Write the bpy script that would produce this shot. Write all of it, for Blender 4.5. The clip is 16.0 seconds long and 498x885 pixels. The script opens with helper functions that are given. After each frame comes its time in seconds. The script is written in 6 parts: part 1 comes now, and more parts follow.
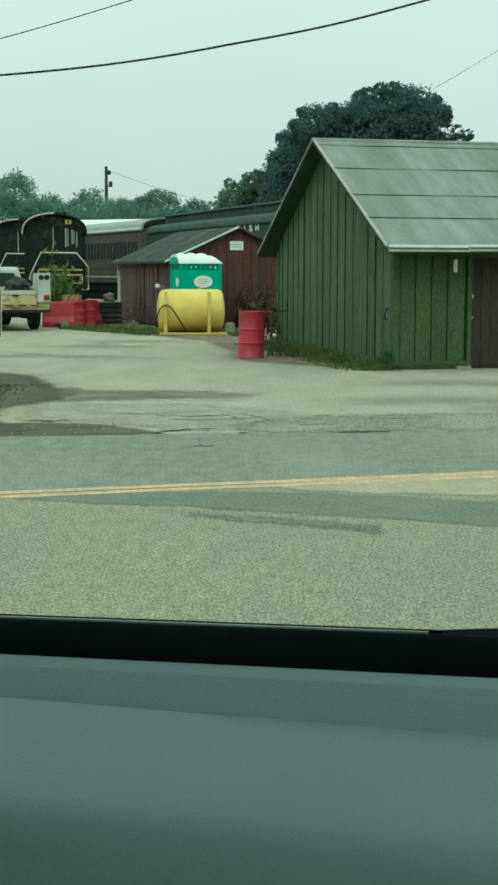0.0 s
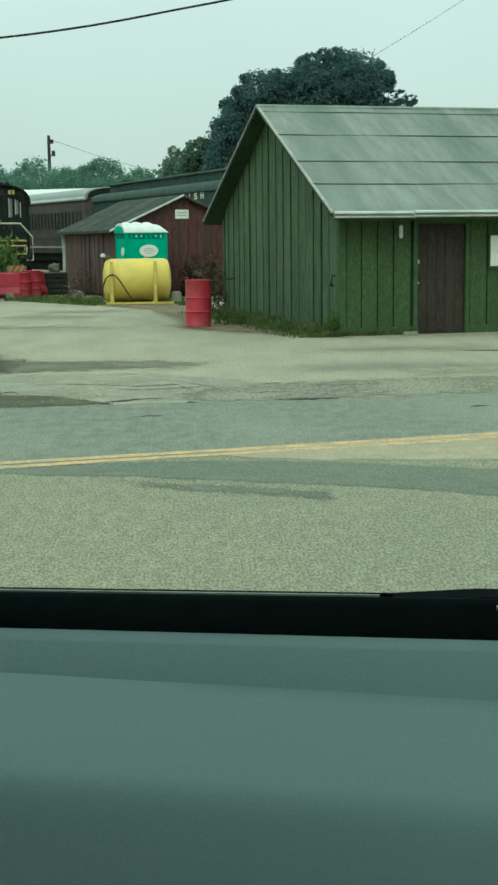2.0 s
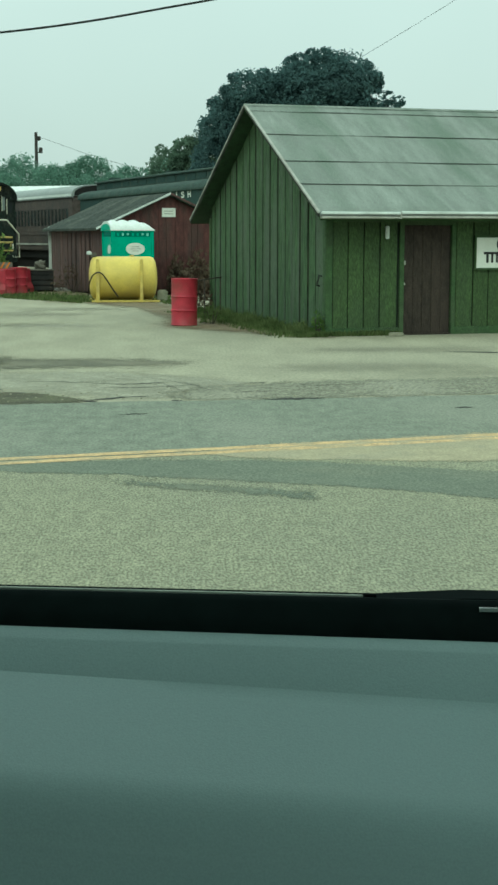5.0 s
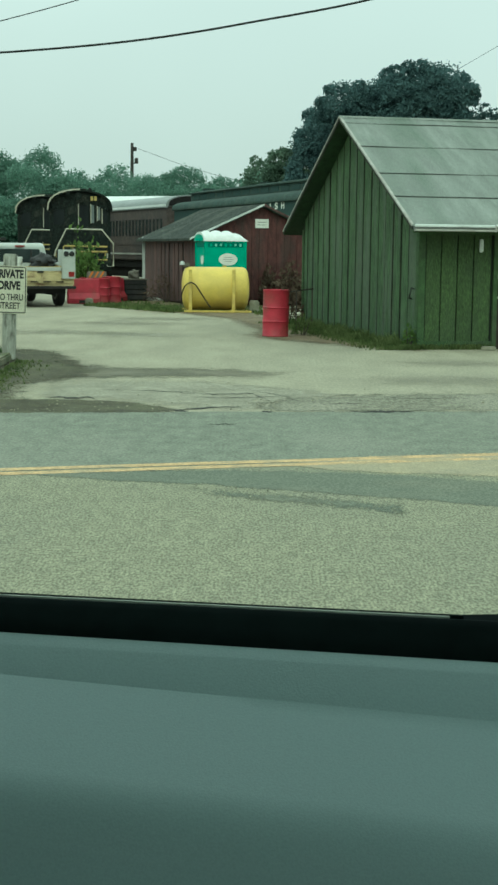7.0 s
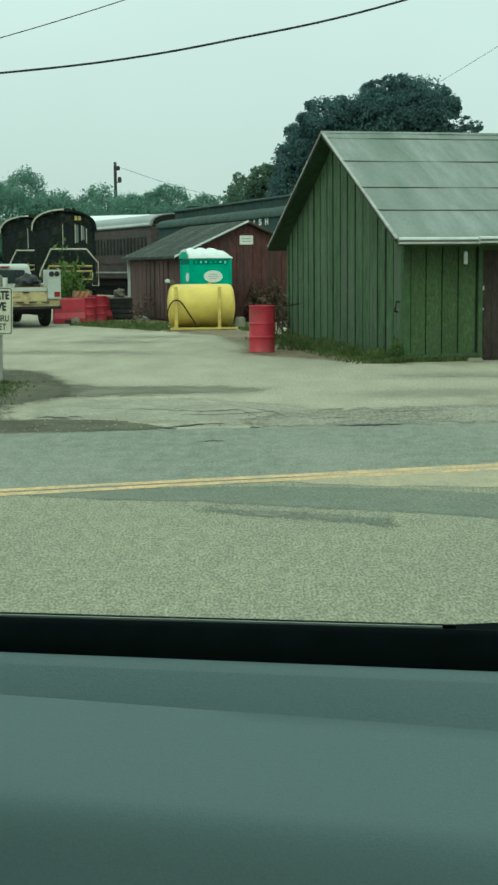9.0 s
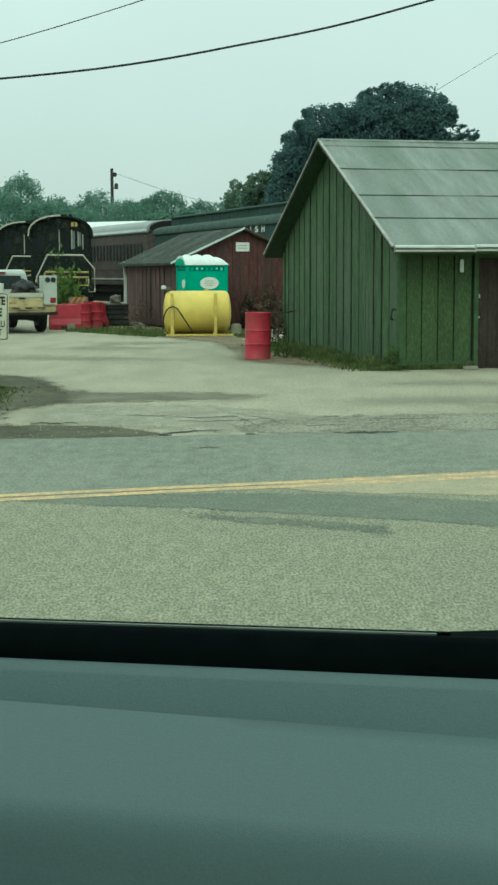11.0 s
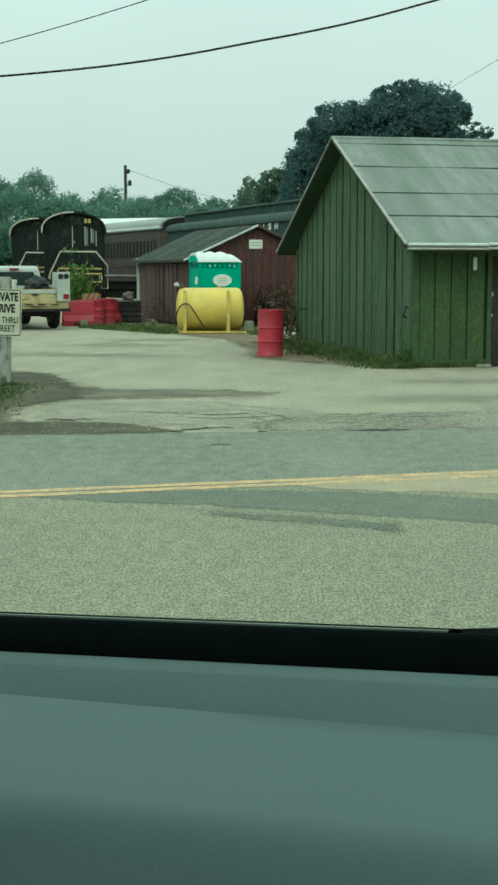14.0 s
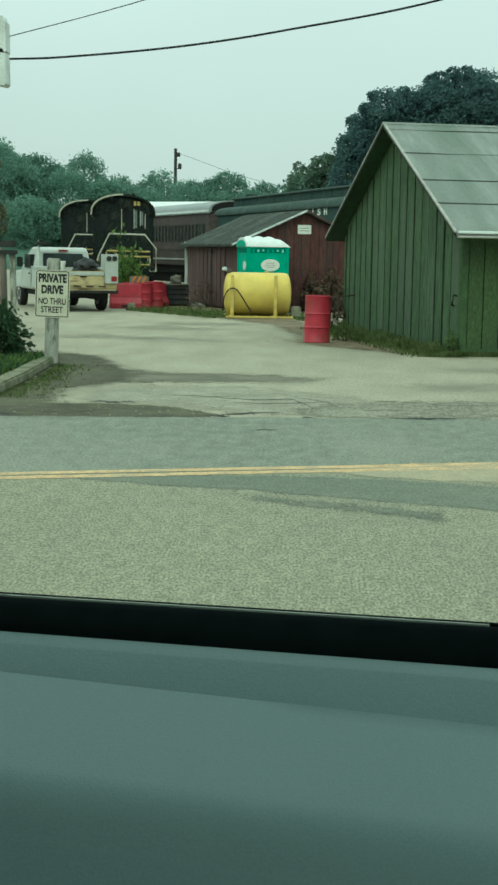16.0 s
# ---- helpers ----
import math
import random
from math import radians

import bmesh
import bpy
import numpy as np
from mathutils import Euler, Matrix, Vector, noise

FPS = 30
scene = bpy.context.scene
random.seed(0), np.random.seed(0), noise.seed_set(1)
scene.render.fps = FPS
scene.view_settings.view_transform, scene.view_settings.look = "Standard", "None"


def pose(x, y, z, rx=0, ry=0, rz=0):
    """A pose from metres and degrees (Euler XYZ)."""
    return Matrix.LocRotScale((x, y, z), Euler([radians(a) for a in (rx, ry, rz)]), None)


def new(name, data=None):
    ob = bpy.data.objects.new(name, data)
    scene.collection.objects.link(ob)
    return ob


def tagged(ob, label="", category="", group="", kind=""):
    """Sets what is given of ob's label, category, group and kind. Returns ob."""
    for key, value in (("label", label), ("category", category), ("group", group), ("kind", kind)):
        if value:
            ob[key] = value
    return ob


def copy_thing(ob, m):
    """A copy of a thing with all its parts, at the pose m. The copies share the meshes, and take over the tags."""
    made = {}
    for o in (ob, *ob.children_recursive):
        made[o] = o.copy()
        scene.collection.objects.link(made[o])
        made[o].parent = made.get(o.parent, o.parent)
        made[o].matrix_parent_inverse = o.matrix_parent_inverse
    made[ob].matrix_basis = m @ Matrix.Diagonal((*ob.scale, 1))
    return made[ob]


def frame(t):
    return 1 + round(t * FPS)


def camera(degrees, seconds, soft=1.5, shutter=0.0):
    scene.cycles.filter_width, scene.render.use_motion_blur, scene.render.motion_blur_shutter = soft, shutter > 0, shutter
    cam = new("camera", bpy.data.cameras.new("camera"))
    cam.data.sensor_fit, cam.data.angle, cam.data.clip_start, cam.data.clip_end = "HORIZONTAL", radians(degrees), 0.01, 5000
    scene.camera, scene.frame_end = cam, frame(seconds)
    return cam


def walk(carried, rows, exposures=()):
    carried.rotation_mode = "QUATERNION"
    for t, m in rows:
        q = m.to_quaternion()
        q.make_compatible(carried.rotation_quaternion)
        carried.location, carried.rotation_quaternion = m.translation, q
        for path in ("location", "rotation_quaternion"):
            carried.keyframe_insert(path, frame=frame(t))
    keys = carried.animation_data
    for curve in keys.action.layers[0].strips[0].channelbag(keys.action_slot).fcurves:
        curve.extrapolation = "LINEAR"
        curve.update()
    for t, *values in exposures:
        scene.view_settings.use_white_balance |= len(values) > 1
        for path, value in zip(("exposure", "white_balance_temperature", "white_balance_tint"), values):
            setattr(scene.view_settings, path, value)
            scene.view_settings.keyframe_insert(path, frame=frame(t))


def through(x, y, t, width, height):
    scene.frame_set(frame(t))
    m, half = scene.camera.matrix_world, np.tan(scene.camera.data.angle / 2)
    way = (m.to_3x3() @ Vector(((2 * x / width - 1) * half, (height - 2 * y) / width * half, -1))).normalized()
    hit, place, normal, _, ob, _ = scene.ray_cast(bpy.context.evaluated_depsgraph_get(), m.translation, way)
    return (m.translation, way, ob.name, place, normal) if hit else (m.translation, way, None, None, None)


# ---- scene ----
# camera: held still in the hand behind a car door, turning a little
cam = camera(20.0, 16.0, soft=2.7)
EYE = (0.0, 0.0, 1.7)
ROWS = [
    (0.0, 83.160, -0.141, -0.464, -0.0015),
    (0.5, 83.039, -0.140, -0.679, -0.0009),
    (1.0, 82.636, 0.352, -1.079, 0.0009),
    (1.5, 82.735, 0.347, -1.379, -0.0009),
    (2.0, 81.879, 0.595, -2.641, -0.0026),
    (2.5, 80.440, -0.196, -4.231, -0.0052),
    (3.0, 81.037, -0.140, -3.630, -0.0047),
    (3.5, 80.883, -0.020, -3.523, -0.0048),
    (3.7, 81.343, -0.020, -3.453, -0.0048),
    (5.8, 82.340, -0.080, -2.640, -0.0001),
    (6.0, 83.552, -0.733, -0.193, 0.0006),
    (6.5, 83.088, -1.134, 0.512, 0.0019),
    (7.0, 82.273, -0.615, 0.543, 0.0016),
    (7.5, 82.523, -0.333, 0.676, 0.0003),
    (8.0, 82.382, 0.322, 0.425, -0.0000),
    (8.5, 82.626, 0.707, -0.233, -0.0004),
    (9.0, 82.929, 0.508, -0.062, 0.0000),
    (9.2, 82.790, 0.508, -0.085, 0.0000),
    (11.3, 83.230, 0.071, -0.330, -0.0004),
    (11.5, 83.092, 0.071, -0.511, -0.0004),
    (12.0, 83.199, -0.004, -0.456, 0.0012),
    (12.5, 82.876, 0.305, -0.714, -0.0002),
    (13.0, 82.979, 0.321, -0.654, 0.0002),
    (13.5, 82.850, 0.270, -0.315, -0.0003),
    (14.0, 83.096, 0.001, 0.306, -0.0013),
    (14.5, 82.637, -0.122, 1.010, 0.0006),
    (15.0, 82.544, -0.325, 1.543, -0.0002),
    (15.5, 82.704, -0.777, 1.527, 0.0004),
    (16.0, 82.479, -0.958, 2.244, 0.0012),
]
walk(cam, [(t, pose(EYE[0], EYE[1], EYE[2] + dz, rx, ry, rz)) for t, rx, ry, rz, dz in ROWS],
     [(0.0, -0.41, 6080.0, -27.0), (16.0, -0.41, 6080.0, -27.0)])

# world: overcast sky, brighter overhead than at the horizon, with a little of the blue behind it
world = bpy.data.worlds.new("overcast")
scene.world = world
world.use_nodes = True
wn, wl = world.node_tree.nodes, world.node_tree.links
wn.clear()
sky = wn.new("ShaderNodeTexSky")
sky.sky_type, sky.sun_disc, sky.sun_elevation, sky.sun_rotation = "NISHITA", False, radians(50), radians(200)
sky.dust_density = 4.0
bg_sky = wn.new("ShaderNodeBackground")
bg_sky.inputs[1].default_value = 0.02
wl.new(sky.outputs[0], bg_sky.inputs[0])
tc = wn.new("ShaderNodeTexCoord")
sep = wn.new("ShaderNodeSeparateXYZ")
wl.new(tc.outputs["Generated"], sep.inputs[0])
lift = wn.new("ShaderNodeMath")
lift.operation, lift.use_clamp = "MULTIPLY_ADD", False
lift.inputs[1].default_value, lift.inputs[2].default_value = 1.15, 0.95
top = wn.new("ShaderNodeMath")
top.operation = "MAXIMUM"
top.inputs[1].default_value = 0.0
wl.new(sep.outputs[2], top.inputs[0])
wl.new(top.outputs[0], lift.inputs[0])
veil = wn.new("ShaderNodeTexNoise")
veil.inputs["Scale"].default_value, veil.inputs["Detail"].default_value = 2.2, 3.0
wl.new(tc.outputs["Generated"], veil.inputs["Vector"])
veil_r = wn.new("ShaderNodeMapRange")
veil_r.inputs["To Min"].default_value, veil_r.inputs["To Max"].default_value = 0.76, 1.13
wl.new(veil.outputs[0], veil_r.inputs[0])
mul = wn.new("ShaderNodeMath")
mul.operation = "MULTIPLY"
wl.new(lift.outputs[0], mul.inputs[0])
wl.new(veil_r.outputs[0], mul.inputs[1])
bg = wn.new("ShaderNodeBackground")
bg.inputs[0].default_value = (0.938, 0.940, 0.988, 1)
wl.new(mul.outputs[0], bg.inputs[1])
add = wn.new("ShaderNodeAddShader")
wl.new(bg.outputs[0], add.inputs[0])
wl.new(bg_sky.outputs[0], add.inputs[1])
out = wn.new("ShaderNodeOutputWorld")
wl.new(add.outputs[0], out.inputs[0])

sun = new("sun", bpy.data.lights.new("sun", "SUN"))
sun.data.energy, sun.data.angle, sun.data.color = 0.95, radians(22), (1.0, 0.96, 0.9)
sun.matrix_world = pose(0, 0, 40, 52, 0, -16)


# ---- materials ----
def mat(name, base, vary=0.2, scale=8.0, big=0.6, stain=None, amount=0.5, rough=0.85, metal=0.0, bump=0.25,
        stretch=(1, 1, 1), rnd=0.0, spec=0.3, edge=(0.48, 0.62), grain=60.0, glint=0.12, tight=(0.3, 0.7), fade=0.0, cover=1.0, spin=0.0):
    """A worn surface: fine grain, patches of a second tone, stains with a shape of their own."""
    m = bpy.data.materials.new(name)
    m.use_nodes = True
    n, l = m.node_tree.nodes, m.node_tree.links
    b = n["Principled BSDF"]
    b.inputs["Metallic"].default_value = metal
    b.inputs["Specular IOR Level"].default_value = spec
    co = n.new("ShaderNodeTexCoord")
    mp = n.new("ShaderNodeMapping")
    mp.inputs["Scale"].default_value = stretch
    mp.inputs["Rotation"].default_value = (0, 0, radians(spin))
    l.new(co.outputs["Object"], mp.inputs[0])

    def noise_tex(s, detail, src):
        t = n.new("ShaderNodeTexNoise")
        t.inputs["Scale"].default_value, t.inputs["Detail"].default_value = s, detail
        l.new(src, t.inputs["Vector"])
        return t.outputs[0]

    n1, n2, n3 = noise_tex(scale, 5, mp.outputs[0]), noise_tex(big, 4, mp.outputs[0]), noise_tex(grain, 2, mp.outputs[0])
    col = n.new("ShaderNodeMix")
    col.data_type = "RGBA"
    col.inputs[6].default_value = (*[c * (1 - vary) for c in base], 1)
    col.inputs[7].default_value = (*[min(1, c * (1 + vary)) for c in base], 1)
    spread = n.new("ShaderNodeMapRange")
    spread.inputs["From Min"].default_value, spread.inputs["From Max"].default_value = 0.3, 0.7
    l.new(n1, spread.inputs[0])
    l.new(spread.outputs[0], col.inputs[0])
    last = col.outputs[2]
    if stain:
        st = n.new("ShaderNodeMix")
        st.data_type = "RGBA"
        st.inputs[7].default_value = (*stain, 1)
        k = n.new("ShaderNodeMapRange")
        k.inputs["From Min"].default_value, k.inputs["From Max"].default_value = edge
        k.inputs["To Max"].default_value = amount
        l.new(n2, k.inputs[0])
        l.new(k.outputs[0], st.inputs[0])
        l.new(last, st.inputs[6])
        last = st.outputs[2]
    fine = n.new("ShaderNodeMapRange")
    fine.inputs["From Min"].default_value, fine.inputs["From Max"].default_value = tight
    fine.inputs["To Min"].default_value, fine.inputs["To Max"].default_value = 1 - glint, 1 + glint
    l.new(n3, fine.inputs[0])
    hsv = n.new("ShaderNodeHueSaturation")
    l.new(last, hsv.inputs["Color"])
    if rnd:
        info = n.new("ShaderNodeObjectInfo")
        rr = n.new("ShaderNodeMapRange")
        rr.inputs["To Min"].default_value, rr.inputs["To Max"].default_value = 1 - rnd, 1 + rnd
        l.new(info.outputs["Random"], rr.inputs[0])
        both = n.new("ShaderNodeMath")
        both.operation = "MULTIPLY"
        l.new(rr.outputs[0], both.inputs[0])
        l.new(fine.outputs[0], both.inputs[1])
        l.new(both.outputs[0], hsv.inputs["Value"])
    else:
        l.new(fine.outputs[0], hsv.inputs["Value"])
    l.new(hsv.outputs[0], b.inputs["Base Color"])
    ro = n.new("ShaderNodeMapRange")
    ro.inputs["To Min"].default_value, ro.inputs["To Max"].default_value = max(0.03, rough - 0.12), min(1, rough + 0.1)
    l.new(n1, ro.inputs[0])
    l.new(ro.outputs[0], b.inputs["Roughness"])
    if fade:
        # a stain that thins out raggedly towards its rim
        at = n.new("ShaderNodeAttribute")
        at.attribute_name = "fade"
        rag = noise_tex(4.0, 6, co.outputs["Object"])
        sh = n.new("ShaderNodeMath")
        sh.operation = "MULTIPLY_ADD"
        sh.inputs[1].default_value, sh.inputs[2].default_value = fade, -0.5 * fade
        l.new(rag, sh.inputs[0])
        ad = n.new("ShaderNodeMath")
        l.new(at.outputs["Fac"], ad.inputs[0])
        l.new(sh.outputs[0], ad.inputs[1])
        al = n.new("ShaderNodeMapRange")
        al.interpolation_type = "SMOOTHSTEP"
        al.inputs["From Min"].default_value, al.inputs["From Max"].default_value, al.inputs["To Max"].default_value = 0.10, 0.90, cover
        l.new(ad.outputs[0], al.inputs[0])
        # broken up grain by grain
        speck = n.new("ShaderNodeMapRange")
        speck.inputs["From Min"].default_value, speck.inputs["From Max"].default_value, speck.inputs["To Max"].default_value = 0.3, 0.7, 0.99
        l.new(noise_tex(38.0, 3, co.outputs["Object"]), speck.inputs[0])
        over = n.new("ShaderNodeMath")
        over.operation = "GREATER_THAN"
        l.new(al.outputs[0], over.inputs[0])
        l.new(speck.outputs[0], over.inputs[1])
        l.new(over.outputs[0], b.inputs["Alpha"])
    if bump:
        bp = n.new("ShaderNodeBump")
        bp.inputs["Strength"].default_value, bp.inputs["Distance"].default_value = bump, 0.02
        l.new(n3, bp.inputs["Height"])
        l.new(bp.outputs[0], b.inputs["Normal"])
    return m


def leaf_mat(name, base, vary=0.25, scale=1.5, second=None, through=0.45):
    """Leaves: matt above, letting part of the light through from the other side."""
    m = bpy.data.materials.new(name)
    m.use_nodes = True
    n, l = m.node_tree.nodes, m.node_tree.links
    n.remove(n["Principled BSDF"])
    co = n.new("ShaderNodeTexCoord")
    t = n.new("ShaderNodeTexNoise")
    t.inputs["Scale"].default_value, t.inputs["Detail"].default_value = scale, 4
    l.new(co.outputs["Object"], t.inputs["Vector"])
    r = n.new("ShaderNodeMapRange")
    r.inputs["From Min"].default_value, r.inputs["From Max"].default_value = 0.3, 0.7
    l.new(t.outputs[0], r.inputs[0])
    col = n.new("ShaderNodeMix")
    col.data_type = "RGBA"
    col.inputs[6].default_value = (*[c * (1 - vary) for c in base], 1)
    col.inputs[7].default_value = (*[c * (1 + vary) for c in (second or base)], 1)
    l.new(r.outputs[0], col.inputs[0])
    isl = n.new("ShaderNodeNewGeometry")
    ir = n.new("ShaderNodeMapRange")
    ir.inputs["To Min"].default_value, ir.inputs["To Max"].default_value = 0.75, 1.25
    l.new(isl.outputs["Random Per Island"], ir.inputs[0])
    hsv = n.new("ShaderNodeHueSaturation")
    l.new(ir.outputs[0], hsv.inputs["Value"])
    l.new(col.outputs[2], hsv.inputs["Color"])
    d, tr, mx = n.new("ShaderNodeBsdfDiffuse"), n.new("ShaderNodeBsdfTranslucent"), n.new("ShaderNodeMixShader")
    mx.inputs[0].default_value = through
    l.new(hsv.outputs[0], d.inputs[0])
    l.new(hsv.outputs[0], tr.inputs[0])
    l.new(d.outputs[0], mx.inputs[1])
    l.new(tr.outputs[0], mx.inputs[2])
    l.new(mx.outputs[0], n["Material Output"].inputs[0])
    return m


M = {
    "gravel": mat("yard_gravel", (0.31, 0.292, 0.21), 0.13, 2.0, 0.22, (0.23, 0.22, 0.165), 0.4, 0.95, bump=0.5, grain=34, glint=0.16, stretch=(0.8, 0.26, 1)),
    "asphalt": mat("worn_asphalt", (0.238, 0.236, 0.160), 0.14, 9.0, 0.30, (0.196, 0.200, 0.146), 0.5, 0.9, bump=0.6, grain=58, glint=0.42, tight=(0.34, 0.70), stretch=(1.25, 0.46, 1)),
    "lane": mat("far_lane_asphalt", (0.176, 0.190, 0.146), 0.20, 7.0, 0.45, (0.222, 0.228, 0.180), 0.6, 0.88, bump=0.5, grain=42, glint=0.26, stretch=(1.0, 0.5, 1)),
    "patch": mat("asphalt_repair", (0.136, 0.152, 0.112), 0.12, 5.0, 0.5, (0.19, 0.190, 0.134), 0.6, 0.85, bump=0.4, grain=46, glint=0.26, tight=(0.38, 0.66), fade=0.9),
    "damp_soil": mat("damp_brown_soil", (0.070, 0.066, 0.038), 0.35, 5.0, 1.4, (0.105, 0.105, 0.058), 0.7, 0.85, bump=0.6, grain=30, glint=0.35, fade=0.7, cover=0.95),
    "damp": mat("damp_dirt", (0.128, 0.122, 0.084), 0.2, 3.0, 0.8, (0.2, 0.185, 0.13), 0.6, 0.85, bump=0.4, grain=30, glint=0.2, fade=0.7, cover=0.92),
    "scuff": mat("drying_mud", (0.255, 0.242, 0.18), 0.15, 3.0, 1.0, (0.27, 0.255, 0.2), 0.5, 0.95, bump=0.3, grain=26, glint=0.2, fade=1.1, cover=0.45),
    "apron": mat("pale_broken_concrete", (0.335, 0.322, 0.245), 0.16, 5.0, 1.3, (0.25, 0.24, 0.18), 0.6, 0.95, bump=0.5, grain=24, glint=0.25, fade=1.2, cover=0.65),
    "scuff_pale": mat("pale_dust", (0.345, 0.33, 0.265), 0.12, 3.0, 1.0, (0.30, 0.285, 0.23), 0.5, 0.95, bump=0.3, grain=26, glint=0.2, fade=1.1, cover=0.45),
    "soil": mat("soil_and_short_grass", (0.155, 0.135, 0.070), 0.35, 6.0, 1.4, (0.20, 0.165, 0.10), 0.7, 0.95, bump=0.4, grain=24, glint=0.25, fade=1.8),
    "crumbled": mat("crumbled_edge", (0.185, 0.180, 0.132), 0.30, 6.0, 0.9, (0.26, 0.25, 0.19), 0.7, 0.95, bump=0.8, grain=24, glint=0.35, tight=(0.38, 0.62), fade=1.6),
    "crack": mat("crack_shadow", (0.035, 0.035, 0.03), 0.3, 8.0),
    "yellow_line": mat("worn_yellow_paint", (0.50, 0.35, 0.18), 0.22, 8.0, 3.0, (0.34, 0.285, 0.18), 0.85, 0.8, grain=40, glint=0.3),
    "tan_paint": mat("tan_worn_asphalt", (0.33, 0.29, 0.19), 0.12, 6.0, 1.2, (0.27, 0.25, 0.18), 0.6, 0.85, grain=46, glint=0.22, fade=1.0),
    "green_wood": mat("green_painted_boards", (0.052, 0.092, 0.040), 0.5, 9.0, 1.3, (0.088, 0.112, 0.078), 0.7, 0.85, bump=0.6, stretch=(2.4, 2.4, 0.30), rnd=0.08, grain=26, glint=0.28),
    "green_front": mat("olive_green_boards", (0.053, 0.086, 0.032), 0.30, 12.0, 1.6, (0.047, 0.072, 0.033), 0.6, 0.85, bump=0.6, stretch=(2.0, 2.0, 0.8), rnd=0.08, grain=26, glint=0.26),
    "green_dark": mat("shade_dark_green", (0.016, 0.023, 0.015), 0.3, 5.0, 1.0, rough=0.95, stretch=(2, 2, 0.3)),
    "green_trim": mat("green_trim_wood", (0.048, 0.086, 0.034), 0.3, 8.0, 1.3, (0.07, 0.085, 0.05), 0.4, 0.85, stretch=(1, 1, 1), glint=0.25),
    "roofing": mat("weathered_roll_roofing", (0.205, 0.228, 0.200), 0.17, 2.4, 0.62, (0.118, 0.152, 0.118), 0.9, 0.9, stretch=(2.1, 0.40, 0.40), spin=24, bump=0.35, grain=30, glint=0.12, rnd=0.06, edge=(0.45, 0.68)),
    "soffit": mat("shaded_green_roof_boards", (0.030, 0.062, 0.029), 0.35, 6.0, 1.5, (0.022, 0.040, 0.020), 0.6, 0.9, bump=0.3),
    "board_edge": mat("gap_shade_board_edge", (0.026, 0.034, 0.022), 0.5, 6.0, 1.5, (0.048, 0.056, 0.036), 0.7, 0.95, bump=0.3, stretch=(2, 2, 0.9)),
    "dark_rake": mat("dark_weathered_rake_wood", (0.030, 0.036, 0.026), 0.4, 6.0, 1.5, (0.055, 0.06, 0.045), 0.5, 0.9, bump=0.3),
    "gutter_grey": mat("gutter_shade_grey", (0.20, 0.215, 0.20), 0.2, 4.0, 1.0, (0.12, 0.13, 0.12), 0.6, 0.5, 0.2, bump=0.05),
    "teal_pale": mat("pale_teal_moulding", (0.22, 0.58, 0.46), 0.15, 4.0, rough=0.5, bump=0.05),
    "soil_brown": mat("bare_brown_soil", (0.165, 0.130, 0.080), 0.3, 5.0, 1.2, (0.22, 0.185, 0.12), 0.6, 0.95, bump=0.5, grain=26, glint=0.3, fade=1.3, cover=0.85),
    "roof_lap": mat("roofing_lap_tar", (0.03, 0.035, 0.03), 0.3, 5.0, rough=0.9),
    "white_metal": mat("white_painted_metal", (0.62, 0.66, 0.62), 0.10, 4.0, 0.9, (0.36, 0.38, 0.34), 0.6, 0.5, 0.1, bump=0.05),
    "door_brown": mat("dark_brown_door_wood", (0.034, 0.026, 0.020), 0.45, 9.0, 2.0, (0.052, 0.038, 0.030), 0.5, 0.8, bump=0.5, stretch=(2, 2, 0.7), glint=0.25, grain=30),
    "sign_white": mat("white_sign_board", (0.68, 0.70, 0.63), 0.06, 5.0, 1.5, (0.58, 0.58, 0.5), 0.5, 0.6, bump=0.05),
    "sign_cream": mat("cream_sign_sheet", (0.58, 0.57, 0.43), 0.08, 5.0, 2.5, (0.44, 0.43, 0.32), 0.5, 0.6, bump=0.05),
    "black_paint": mat("black_paint", (0.018, 0.019, 0.018), 0.3, 8.0, 2.0, (0.05, 0.045, 0.04), 0.4, 0.6, bump=0.1),
    "red_wood": mat("barn_red_boards", (0.082, 0.034, 0.031), 0.40, 5.0, 1.1, (0.058, 0.040, 0.035), 0.7, 0.85, bump=0.4, stretch=(2, 2, 0.6), rnd=0.06, grain=30, glint=0.28),
    "brown_wood": mat("weathered_brown_boards", (0.105, 0.062, 0.056), 0.34, 4.0, 0.9, (0.062, 0.044, 0.042), 0.6, 0.9, bump=0.4, stretch=(2, 2, 0.3), rnd=0.16, grain=40),
    "shed_roof": mat("dark_shingle_roof", (0.046, 0.054, 0.047), 0.45, 8.0, 1.1, (0.085, 0.095, 0.076), 0.7, 0.95, bump=1.0, grain=12, glint=0.5, rnd=0.1, spec=0.1),
    "grey_trim": mat("bare_grey_trim", (0.36, 0.36, 0.32), 0.2, 6.0, 1.0, (0.2, 0.19, 0.16), 0.5, 0.8),
    "red_plastic": mat("faded_red_plastic", (0.36, 0.024, 0.044), 0.22, 4.0, 2.6, (0.25, 0.045, 0.045), 0.8, 0.55, bump=0.05, spec=0.4),
    "yellow_tank": mat("yellow_tank_paint", (0.63, 0.485, 0.105), 0.10, 3.0, 1.4, (0.47, 0.36, 0.10), 0.6, 0.5, bump=0.05, spec=0.4),
    "yellow_steel": mat("yellow_steel_paint", (0.60, 0.47, 0.12), 0.15, 6.0, 2.0, (0.35, 0.25, 0.10), 0.4, 0.55, bump=0.1),
    "teal": mat("teal_plastic", (0.012, 0.36, 0.225), 0.08, 4.0, 1.5, (0.02, 0.28, 0.18), 0.5, 0.5, bump=0.05),
